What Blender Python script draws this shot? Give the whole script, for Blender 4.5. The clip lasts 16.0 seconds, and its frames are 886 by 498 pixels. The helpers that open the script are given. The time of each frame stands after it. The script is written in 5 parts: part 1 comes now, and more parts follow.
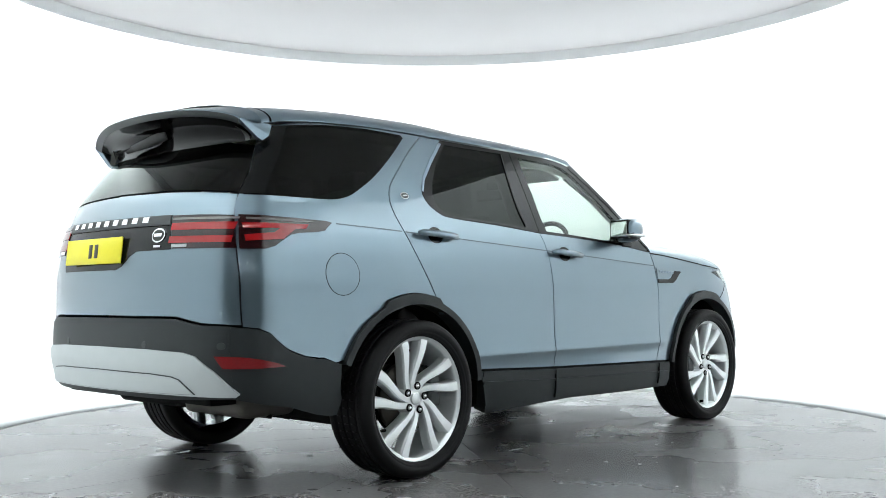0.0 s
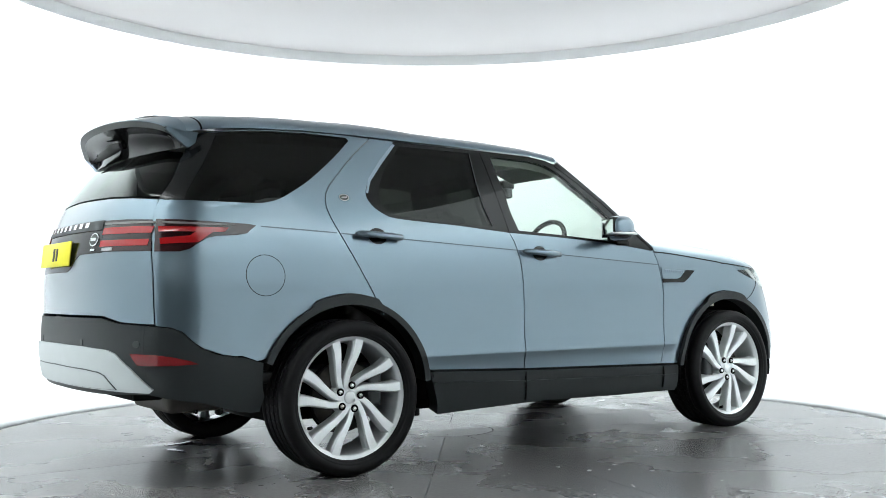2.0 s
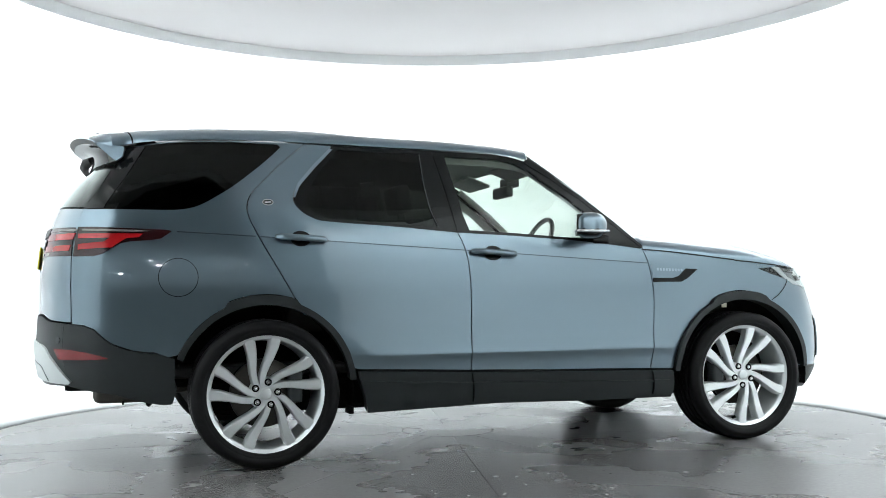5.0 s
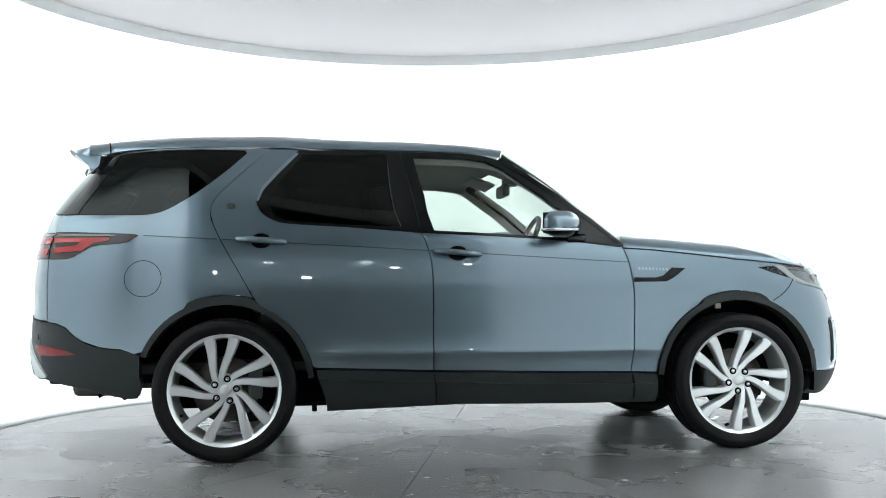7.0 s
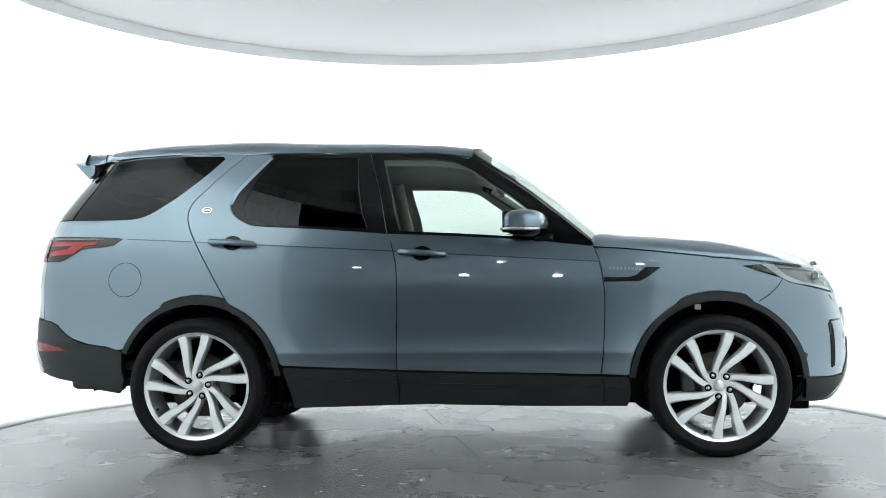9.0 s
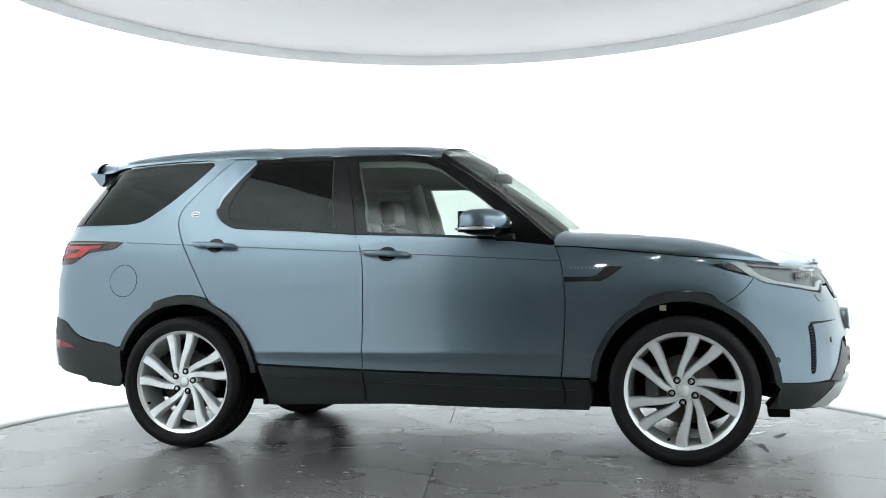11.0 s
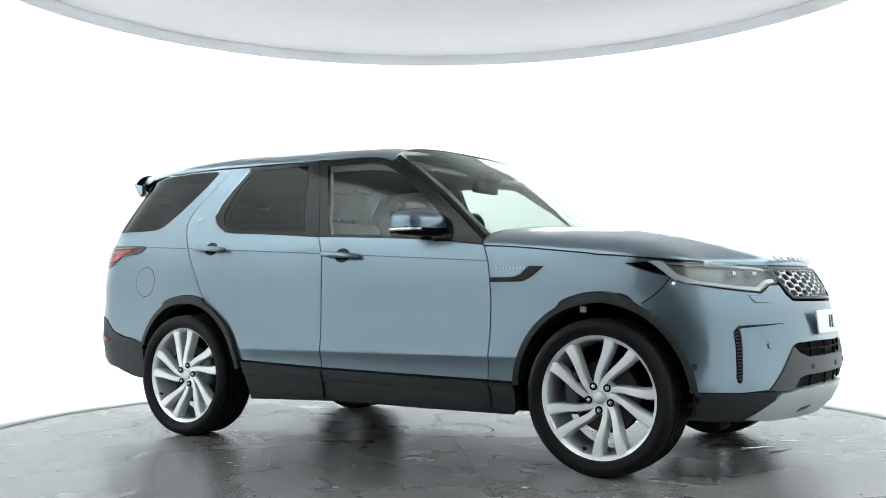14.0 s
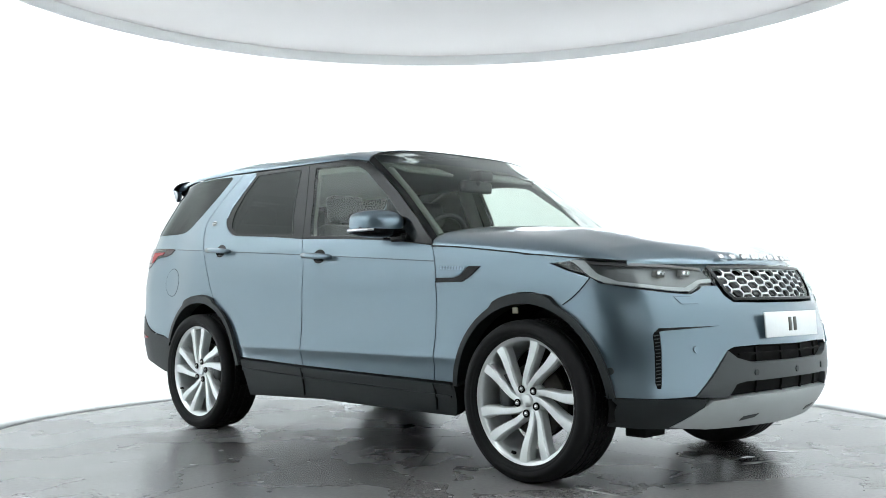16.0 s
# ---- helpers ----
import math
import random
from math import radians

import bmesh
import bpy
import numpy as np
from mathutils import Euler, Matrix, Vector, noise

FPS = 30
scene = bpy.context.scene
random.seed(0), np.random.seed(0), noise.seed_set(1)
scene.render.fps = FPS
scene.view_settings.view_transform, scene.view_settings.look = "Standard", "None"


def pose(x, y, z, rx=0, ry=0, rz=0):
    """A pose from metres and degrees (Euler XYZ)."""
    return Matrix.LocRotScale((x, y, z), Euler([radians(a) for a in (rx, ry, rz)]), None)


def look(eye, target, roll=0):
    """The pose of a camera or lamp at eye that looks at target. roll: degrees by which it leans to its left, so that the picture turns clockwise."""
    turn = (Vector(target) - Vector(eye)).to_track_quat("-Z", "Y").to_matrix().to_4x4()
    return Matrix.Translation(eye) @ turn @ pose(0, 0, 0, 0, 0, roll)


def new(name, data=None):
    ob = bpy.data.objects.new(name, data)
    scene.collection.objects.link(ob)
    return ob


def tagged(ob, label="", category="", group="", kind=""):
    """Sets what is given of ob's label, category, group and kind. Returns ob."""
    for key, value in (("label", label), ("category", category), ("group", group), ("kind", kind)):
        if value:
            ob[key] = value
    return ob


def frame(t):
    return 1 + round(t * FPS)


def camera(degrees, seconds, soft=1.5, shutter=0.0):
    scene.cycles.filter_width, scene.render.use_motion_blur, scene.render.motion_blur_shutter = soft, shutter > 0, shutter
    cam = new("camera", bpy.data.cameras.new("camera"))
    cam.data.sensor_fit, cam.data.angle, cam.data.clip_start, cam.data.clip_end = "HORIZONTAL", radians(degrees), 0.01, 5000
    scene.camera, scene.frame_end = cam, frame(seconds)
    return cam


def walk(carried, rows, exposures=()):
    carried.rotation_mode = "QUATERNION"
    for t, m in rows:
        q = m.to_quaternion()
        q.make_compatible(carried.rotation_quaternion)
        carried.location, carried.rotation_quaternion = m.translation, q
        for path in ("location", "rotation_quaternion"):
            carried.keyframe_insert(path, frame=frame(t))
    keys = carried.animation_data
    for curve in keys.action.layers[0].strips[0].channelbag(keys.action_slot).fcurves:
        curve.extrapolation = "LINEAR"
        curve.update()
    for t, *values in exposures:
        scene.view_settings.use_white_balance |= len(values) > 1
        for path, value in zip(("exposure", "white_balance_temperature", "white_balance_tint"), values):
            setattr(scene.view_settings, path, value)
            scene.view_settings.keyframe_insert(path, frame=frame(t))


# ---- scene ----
# ---- camera: stands still in the opening of the round studio ----
cam = camera(48.02, 16.0, soft=0.5)
EYE = Vector((0.0, -6.635, 0.906))
AHEAD = Vector((-0.003075, 0.999016, 0.044250))
CAM_POSE = look(EYE, EYE + AHEAD, -0.487)
walk(cam, [(0, CAM_POSE), (16, CAM_POSE)], exposures=[(0, 0.0), (16, 0.0)])

# ---- world: the hall outside the studio is nearly dark ----
world = bpy.data.worlds.new("hall_dark")
scene.world = world
world.use_nodes = True
world.node_tree.nodes["Background"].inputs[0].default_value = (0.5, 0.55, 0.6, 1)
world.node_tree.nodes["Background"].inputs[1].default_value = 0.02

RING_LIGHT = 24.0     # strength of the unseen light ring added above the hung disc
DISC_LIGHT = 0.0      # glow of the stretched fabric of the disc


# ---- materials ----
def mat(name, color, rough=0.5, metal=0.0, coat=0.0, bump=0.0, bump_scale=200.0, vary=0.0, vary_scale=3.0,
        emit=None, emit_strength=0.0, spec=0.5, rough_vary=0.0):
    m = bpy.data.materials.new(name)
    m.use_nodes = True
    nt = m.node_tree
    b = nt.nodes["Principled BSDF"]
    b.inputs["Base Color"].default_value = (*color, 1)
    b.inputs["Roughness"].default_value = rough
    b.inputs["Metallic"].default_value = metal
    b.inputs["Coat Weight"].default_value = coat
    b.inputs["Coat Roughness"].default_value = 0.015
    b.inputs["Specular IOR Level"].default_value = spec
    tc = nt.nodes.new("ShaderNodeTexCoord")
    if vary or rough_vary:
        n = nt.nodes.new("ShaderNodeTexNoise")
        n.inputs["Scale"].default_value = vary_scale
        n.inputs["Detail"].default_value = 6
        nt.links.new(tc.outputs["Object"], n.inputs["Vector"])
        if vary:
            mx = nt.nodes.new("ShaderNodeMix")
            mx.data_type = "RGBA"
            mx.inputs["A"].default_value = (*[c * (1 - vary) for c in color], 1)
            mx.inputs["B"].default_value = (*[min(1, c * (1 + vary)) for c in color], 1)
            nt.links.new(n.outputs["Fac"], mx.inputs["Factor"])
            nt.links.new(mx.outputs["Result"], b.inputs["Base Color"])
        if rough_vary:
            mr = nt.nodes.new("ShaderNodeMapRange")
            mr.inputs["From Min"].default_value, mr.inputs["From Max"].default_value = 0.3, 0.7
            mr.inputs["To Min"].default_value, mr.inputs["To Max"].default_value = rough - rough_vary, rough + rough_vary
            nt.links.new(n.outputs["Fac"], mr.inputs["Value"])
            nt.links.new(mr.outputs["Result"], b.inputs["Roughness"])
    if bump:
        n2 = nt.nodes.new("ShaderNodeTexNoise")
        n2.inputs["Scale"].default_value = bump_scale
        n2.inputs["Detail"].default_value = 4
        nt.links.new(tc.outputs["Object"], n2.inputs["Vector"])
        bp = nt.nodes.new("ShaderNodeBump")
        bp.inputs["Strength"].default_value = bump
        bp.inputs["Distance"].default_value = 0.002
        nt.links.new(n2.outputs["Fac"], bp.inputs["Height"])
        nt.links.new(bp.outputs["Normal"], b.inputs["Normal"])
    if emit:
        b.inputs["Emission Color"].default_value = (*emit, 1)
        b.inputs["Emission Strength"].default_value = emit_strength
    return m


def glass(name, tint, gloss_rough=0.0, facing=0.04):
    """A thin pane: tinted see-through with a mirror-like film by Fresnel."""
    m = bpy.data.materials.new(name)
    m.use_nodes = True
    nt = m.node_tree
    nt.nodes.remove(nt.nodes["Principled BSDF"])
    out = nt.nodes["Material Output"]
    tr = nt.nodes.new("ShaderNodeBsdfTransparent")
    tr.inputs["Color"].default_value = (*tint, 1)
    gl = nt.nodes.new("ShaderNodeBsdfGlossy")
    gl.inputs["Roughness"].default_value = gloss_rough
    gl.inputs["Color"].default_value = (0.95, 1.0, 0.97, 1)
    lw = nt.nodes.new("ShaderNodeLayerWeight")
    lw.inputs["Blend"].default_value = 0.5
    pw = nt.nodes.new("ShaderNodeMath")
    pw.operation = "POWER"
    pw.inputs[1].default_value = 5.0
    ma = nt.nodes.new("ShaderNodeMath")
    ma.operation = "MULTIPLY_ADD"
    ma.inputs[1].default_value, ma.inputs[2].default_value = 0.92, facing
    nt.links.new(lw.outputs["Facing"], pw.inputs[0])
    nt.links.new(pw.outputs[0], ma.inputs[0])
    mx = nt.nodes.new("ShaderNodeMixShader")
    nt.links.new(ma.outputs[0], mx.inputs[0])
    nt.links.new(tr.outputs[0], mx.inputs[1])
    nt.links.new(gl.outputs[0], mx.inputs[2])
    nt.links.new(mx.outputs[0], out.inputs[0])
    return m


PAINT = mat("blue_grey_metallic_paint", (0.165, 0.226, 0.270), 0.29, 0.92, 1.0, bump=0.02, bump_scale=1500, vary=0.03, vary_scale=900)
GLOSS_BLACK = mat("gloss_black_trim", (0.005, 0.006, 0.006), 0.16, 0.0, 0.1, vary=0.1, vary_scale=40, spec=0.22)
CLADDING = mat("dark_grey_textured_plastic", (0.0135, 0.0175, 0.0185), 0.48, 0.0, 0.0, bump=0.15, bump_scale=900, vary=0.15, vary_scale=25, spec=0.35)
GREY_TRIM = mat("mid_grey_satin_plastic", (0.030, 0.036, 0.037), 0.45, 0.1, bump=0.05, bump_scale=900, vary=0.08, vary_scale=15)
SKID = mat("silver_painted_skid_plate", (0.42, 0.45, 0.45), 0.42, 0.35, 0.2, bump=0.03, bump_scale=900, vary=0.05, vary_scale=12)
ALLOY = mat("silver_painted_alloy", (0.74, 0.765, 0.765), 0.32, 0.55, 0.4, bump=0.03, bump_scale=1200, vary=0.05, vary_scale=18)
CHROME = mat("chrome", (0.75, 0.77, 0.78), 0.12, 1.0, vary=0.03, vary_scale=30)
# Darker copy of the gloss black: shade under the spoiler put into its colour.
SPOILER_BLACK = mat("shaded_gloss_black", (0.002, 0.002, 0.002), 0.08, vary=0.1, vary_scale=40, spec=0.12)
STEEL = mat("worn_brake_steel", (0.06, 0.055, 0.048), 0.45, 0.8, vary=0.3, vary_scale=25)
RUBBER = mat("tyre_rubber", (0.0055, 0.0055, 0.006), 0.6, bump=0.2, bump_scale=500, vary=0.25, vary_scale=20, spec=0.2)
UNDER = mat("underbody_black", (0.005, 0.005, 0.005), 0.8, bump=0.3, bump_scale=120, vary=0.4, vary_scale=12, spec=0.12)
EXHAUST = mat("dull_exhaust_steel", (0.07, 0.065, 0.058), 0.55, 0.6, vary=0.4, vary_scale=10)
INT_DARK = mat("dark_interior_plastic", (0.02, 0.022, 0.022), 0.6, bump=0.1, bump_scale=500, vary=0.15, vary_scale=20)
INT_LIGHT = mat("pale_grey_headliner", (0.30, 0.315, 0.285), 0.9, bump=0.1, bump_scale=800, vary=0.06, vary_scale=30)
LEATHER = mat("dark_leather", (0.018, 0.018, 0.0175), 0.5, bump=0.2, bump_scale=350, vary=0.2, vary_scale=15)
REFLECTOR = mat("dark_red_reflector", (0.16, 0.007, 0.009), 0.2, 0.0, 0.1, vary=0.3, vary_scale=120)
LAMP_RED = mat("red_lamp_lens", (0.33, 0.010, 0.012), 0.15, 0.0, 0.3, vary=0.15, vary_scale=60)
LAMP_SMOKE = mat("smoked_red_lamp_lens", (0.022, 0.005, 0.006), 0.12, 0.0, 0.2, vary=0.2, vary_scale=60)
LAMP_STRIP = mat("grey_lamp_strip", (0.15, 0.142, 0.142), 0.25, 0.2, 0.5, vary=0.2, vary_scale=160)
LAMP_CLEAR = mat("pale_lamp_strip", (0.85, 0.86, 0.86), 0.25, 0.0, 0.6, vary=0.1, vary_scale=90)
LAMP_INNER = mat("headlamp_inner_grey", (0.11, 0.115, 0.118), 0.32, 0.5, 0.3, vary=0.3, vary_scale=40)
LAMP_BLADE = mat("frosted_light_guide", (0.40, 0.42, 0.425), 0.3, 0.0, 0.4, vary=0.12, vary_scale=90)
PLATE_YELLOW = mat("yellow_plate", (0.80, 0.72, 0.02), 0.4, vary=0.04, vary_scale=60)
PLATE_WHITE = mat("white_plate", (0.72, 0.74, 0.74), 0.4, vary=0.04, vary_scale=60)
PLATE_INK = mat("plate_ink", (0.05, 0.05, 0.04), 0.5, vary=0.1, vary_scale=80)
BADGE = mat("badge_green_black", (0.02, 0.03, 0.025), 0.3, 0.2, vary=0.1, vary_scale=80)
MESH = mat("satin_silver_mesh", (0.50, 0.52, 0.52), 0.3, 0.8, vary=0.05, vary_scale=60)
LETTER = mat("bright_silver_lettering", (0.72, 0.73, 0.73), 0.25, 0.8, vary=0.04, vary_scale=60)
LETTER_BLUE = mat("blue_grey_lettering", (0.26, 0.33, 0.40), 0.3, 0.8, vary=0.04, vary_scale=60)
STICKER = mat("pale_paper_sticker", (0.55, 0.53, 0.42), 0.7, vary=0.2, vary_scale=60)
GLASS_FRONT = glass("green_tinted_glass", (0.80, 0.86, 0.81))
GLASS_DARK = glass("privacy_glass", (0.012, 0.0135, 0.0115), facing=0.02)
GLASS_LAMP = glass("clear_lamp_glass", (0.88, 0.90, 0.90))
WALL = mat("white_matt_wall_paint", (0.70, 0.716, 0.726), 0.9, bump=0.05, bump_scale=60, vary=0.015, vary_scale=0.8, spec=0.2)
DISC = mat("white_stretched_ceiling_fabric", (0.80, 0.765, 0.765), 0.85, emit=(1, 0.985, 1), emit_strength=DISC_LIGHT, vary=0.015, vary_scale=1.5)
RIM_TRIM = mat("pale_grey_disc_rim", (0.86, 0.86, 0.86), 0.5, vary=0.05, vary_scale=4)
GLOW = mat("added_light_ring", (0.9, 0.9, 0.9), 0.5, emit=(0.93, 0.99, 1.0), emit_strength=RING_LIGHT)
HALL = mat("dark_hall_wall", (0.20, 0.203, 0.206), 0.8, vary=0.15, vary_scale=0.7)
WATER = mat("shallow_water_film", (0.10, 0.10, 0.10), 0.03, 0.0, 0.0, bump=0.05, bump_scale=30)
SCUFF = mat("pale_floor_mark", (0.32, 0.32, 0.315), 0.7, vary=0.3, vary_scale=30)


def floor_material():
    """Dark grey sealed floor: cloudy stains, fine speckle, uneven gloss."""
    m = mat("grey_sealed_turntable_floor", (0.15, 0.15, 0.152), 0.36, bump=0.08, bump_scale=90)
    nt = m.node_tree
    b = nt.nodes["Principled BSDF"]
    tc = nt.nodes.new("ShaderNodeTexCoord")
    big = nt.nodes.new("ShaderNodeTexNoise")
    big.inputs["Scale"].default_value, big.inputs["Detail"].default_value = 1.1, 4
    fine = nt.nodes.new("ShaderNodeTexNoise")
    fine.inputs["Scale"].default_value, fine.inputs["Detail"].default_value = 45, 5
    for n in (big, fine):
        nt.links.new(tc.outputs["Object"], n.inputs["Vector"])
    ramp = nt.nodes.new("ShaderNodeValToRGB")
    ramp.color_ramp.elements[0].position, ramp.color_ramp.elements[0].color = 0.3, (0.114, 0.111, 0.111, 1)
    ramp.color_ramp.elements[1].position, ramp.color_ramp.elements[1].color = 0.72, (0.162, 0.158, 0.157, 1)
    nt.links.new(big.outputs["Fac"], ramp.inputs[0])
    ramp2 = nt.nodes.new("ShaderNodeValToRGB")
    ramp2.color_ramp.elements[0].position, ramp2.color_ramp.elements[0].color = 0.33, (0.8, 0.8, 0.8, 1)
    ramp2.color_ramp.elements[1].position, ramp2.color_ramp.elements[1].color = 0.66, (1.12, 1.12, 1.12, 1)
    nt.links.new(fine.outputs["Fac"], ramp2.inputs[0])
    mul = nt.nodes.new("ShaderNodeMix")
    mul.data_type, mul.blend_type = "RGBA", "MULTIPLY"
    mul.inputs["Factor"].default_value = 1
    nt.links.new(ramp.outputs[0], mul.inputs["A"])
    nt.links.new(ramp2.outputs[0], mul.inputs["B"])
    nt.links.new(mul.outputs["Result"], b.inputs["Base Color"])
    mr = nt.nodes.new("ShaderNodeMapRange")
    mr.inputs["From Min"].default_value, mr.inputs["From Max"].default_value = 0.3, 0.7
    mr.inputs["To Min"].default_value, mr.inputs["To Max"].default_value = 0.23, 0.32
    nt.links.new(big.outputs["Fac"], mr.inputs["Value"])

    def math_node(op, a, b_):
        n = nt.nodes.new("ShaderNodeMath")
        n.operation = op
        for k, v in enumerate((a, b_)):
            if isinstance(v, (int, float)):
                n.inputs[k].default_value = v
            else:
                nt.links.new(v, n.inputs[k])
        return n.outputs[0]
    # wet where the tyres dripped: ragged films round four places
    ragged = nt.nodes.new("ShaderNodeTexNoise")
    ragged.inputs["Scale"].default_value, ragged.inputs["Detail"].default_value = 3.0, 4
    nt.links.new(tc.outputs["Object"], ragged.inputs["Vector"])
    near = None
    for px, py, reach in ((1.85, .35, .75), (-1.6, .6, .6), (1.2, -.87, .35), (-1.4, -.9, .25)):
        d = nt.nodes.new("ShaderNodeVectorMath")
        d.operation = "DISTANCE"
        nt.links.new(tc.outputs["Object"], d.inputs[0])
        d.inputs[1].default_value = (px, py, 0)
        k = math_node("SUBTRACT", 1.0, math_node("DIVIDE", d.outputs["Value"], reach))
        near = k if near is None else math_node("MAXIMUM", near, k)
    wet = nt.nodes.new("ShaderNodeMapRange")
    wet.inputs["From Min"].default_value, wet.inputs["From Max"].default_value = 0.67, 0.78
    nt.links.new(math_node("ADD", ragged.outputs["Fac"], math_node("MULTIPLY", math_node("MAXIMUM", near, -0.7), 0.20)), wet.inputs["Value"])
    gloss = nt.nodes.new("ShaderNodeMix")
    nt.links.new(wet.outputs["Result"], gloss.inputs["Factor"])
    nt.links.new(mr.outputs["Result"], gloss.inputs["A"])
    gloss.inputs["B"].default_value = 0.12
    nt.links.new(gloss.outputs["Result"], b.inputs["Roughness"])
    damp = nt.nodes.new("ShaderNodeMix")
    damp.data_type, damp.blend_type = "RGBA", "MULTIPLY"
    nt.links.new(wet.outputs["Result"], damp.inputs["Factor"])
    nt.links.new(mul.outputs["Result"], damp.inputs["A"])
    damp.inputs["B"].default_value = (0.86, 0.86, 0.87, 1)
    nt.links.new(damp.outputs["Result"], b.inputs["Base Color"])
    return m


FLOOR = floor_material()


# ---- mesh helpers ----
def finish(name, bm, material, parent=None, label="", smooth=True, kind="", category="", group=""):
    me = bpy.data.meshes.new(name)
    bm.normal_update()
    bm.to_mesh(me)
    bm.free()
    me.materials.append(material)
    if smooth:
        me.polygons.foreach_set("use_smooth", [True] * len(me.polygons))
    ob = new(name, me)
    if parent:
        ob.parent = parent
    return tagged(ob, label, category, group, kind)


def part(name, bm, material, parent, label="", smooth=True):
    return finish(name, bm, material, parent, label, smooth)


def add_quads(bm, rows, closed=False):
    """Skin a list of rows of points with quads."""
    vs = [[bm.verts.new(p) for p in row] for row in rows]
    n = len(vs[0])
    for a, b in zip(vs[:-1], vs[1:]):
        for i in range(n if closed else n - 1):
            j = (i + 1) % n
            bm.faces.new((a[i], a[j], b[j], b[i]))
    return vs


def lathe(bm, profile, n=64, axis="y", start=0.0, sweep=360.0):
    """Turn a profile of (radius, height along the axis) round that axis."""
    rows = []
    full = sweep >= 360
    for i in range(n if full else n + 1):
        a = radians(start + sweep * i / n)
        c, s = math.cos(a), math.sin(a)
        rows.append([(r * c, h, r * s) if axis == "y" else (r * c, r * s, h) for r, h in profile])
    if full:
        rows.append(rows[0])
    add_quads(bm, rows)
    bmesh.ops.remove_doubles(bm, verts=bm.verts, dist=1e-5)
    return bm


def rbox(bm, size, center, bevel=0.01, segs=2, m=None):
    """A box with rounded edges."""
    r = bmesh.ops.create_cube(bm, size=1.0)
    vs = r["verts"]
    bmesh.ops.scale(bm, vec=size, verts=vs)
    es = list({e for v in vs for e in v.link_edges})
    if bevel:
        out = bmesh.ops.bevel(bm, geom=es, offset=bevel, segments=segs, profile=0.7, affect="EDGES")
        vs = list({v for f in out["faces"] for v in f.verts} | {v for v in vs if v.is_valid})
    if m is not None:
        bmesh.ops.transform(bm, matrix=m, verts=vs)
    bmesh.ops.translate(bm, vec=center, verts=vs)
    return vs


def tube(bm, pts, radius, n=8):
    """A round rod along points."""
    pts = [Vector(p) for p in pts]
    rows = []
    for i, p in enumerate(pts):
        d = (pts[min(i + 1, len(pts) - 1)] - pts[max(i - 1, 0)]).normalized()
        u = d.orthogonal().normalized() if abs(d.z) > 0.95 else d.cross(Vector((0, 0, 1))).normalized()
        v = d.cross(u)
        r = radius[i] if isinstance(radius, (list, tuple)) else radius
        rows.append([p + r * (math.cos(2 * math.pi * k / n) * u + math.sin(2 * math.pi * k / n) * v) for k in range(n)])
    vs = add_quads(bm, rows, closed=True)
    bm.faces.new(vs[0])
    bm.faces.new(vs[-1][::-1])


def smooth_line(pts, n=6):
    """A Catmull-Rom line through a few points."""
    p = [np.array(q, float) for q in pts]
    p = [2 * p[0] - p[1]] + p + [2 * p[-1] - p[-2]]
    out = []
    for a, b, c, d in zip(p, p[1:], p[2:], p[3:]):
        for k in range(n):
            t = k / n
            out.append(0.5 * (2 * b + (c - a) * t + (2 * a - 5 * b + 4 * c - d) * t * t + (3 * b - a - 3 * c + d) * t ** 3))
    out.append(p[-2])
    return [tuple(float(v) for v in q) for q in out]


# ---- the shape of the car body: half width by height, nose and tail by height, rounded corners in plan ----
WZ = (.2, .30, .45, .53, .575, .60, .68, .80, .95, 1.10, 1.2, 1.3, 1.4, 1.6, 1.8, 1.9)
WV = (.88, .91, .930, .937, .939, .9395, .941, .939, .937, .920, .902, .872, .843, .785, .725, .69)
RZ = (.25, .35, .45, .60, .74, .79, .82, 1.0, 1.12, 1.22, 1.37, 1.5, 1.65, 1.8)
RV = (-2.36, -2.42, -2.485, -2.515, -2.512, -2.508, -2.505, -2.505, -2.49, -2.47, -2.42, -2.33, -2.21, -2.09)
FZ = (.22, .30, .40, .50, .65, .75, .85, .95, 1.03, 1.15, 1.9)
FV = (2.29, 2.395, 2.455, 2.472, 2.466, 2.448, 2.42, 2.378, 2.325, 2.25, 2.25)
RL, RP, RQ = .60, 4.3, .43
FL, FP, FQ = .74, 3.4, .54
MID, COR = 1.75, .95          # lengths given to the middle and to a corner along the side


def blend(zs, vs, z, r=.025):
    z = np.asarray(z, float)
    return sum(np.interp(z + d, zs, vs) for d in np.linspace(-r, r, 9)) / 9


def body_w(z):
    return blend(WZ, WV, z, .011)


def body_r(z):
    return blend(RZ, RV, z, .03)


def body_f(z):
    return blend(FZ, FV, z, .04)


def crease(x, z):
    """The pressed ridge low on the doors, fading out before the wheel arches."""
    x = np.asarray(x, float)
    g = blend((.45, .53, .575, .60, .68), (0, .003, .016, .0095, 0), z, .011)
    a = np.clip((x + 1.02) / .27, 0, 1)
    b = np.clip((1.16 - x) / .14, 0, 1)
    return g * (a * a * (3 - 2 * a)) * (b * b * (3 - 2 * b))


TAPER = .965


def taper(x):
    t = np.clip((-1.45 - np.asarray(x, float)) / .42, 0, 1)
    return 1 - (1 - TAPER) * t * t * (3 - 2 * t)


def side_y(x, z):
    u = np.clip((body_r(z) + RL - np.asarray(x, float)) / RL, 0, .99999)
    v = np.clip((np.asarray(x, float) - body_f(z) + FL) / FL, 0, .99999)
    return body_w(z) * taper(x) * (1 - u ** RP) ** RQ * (1 - v ** FP) ** FQ + crease(x, z)


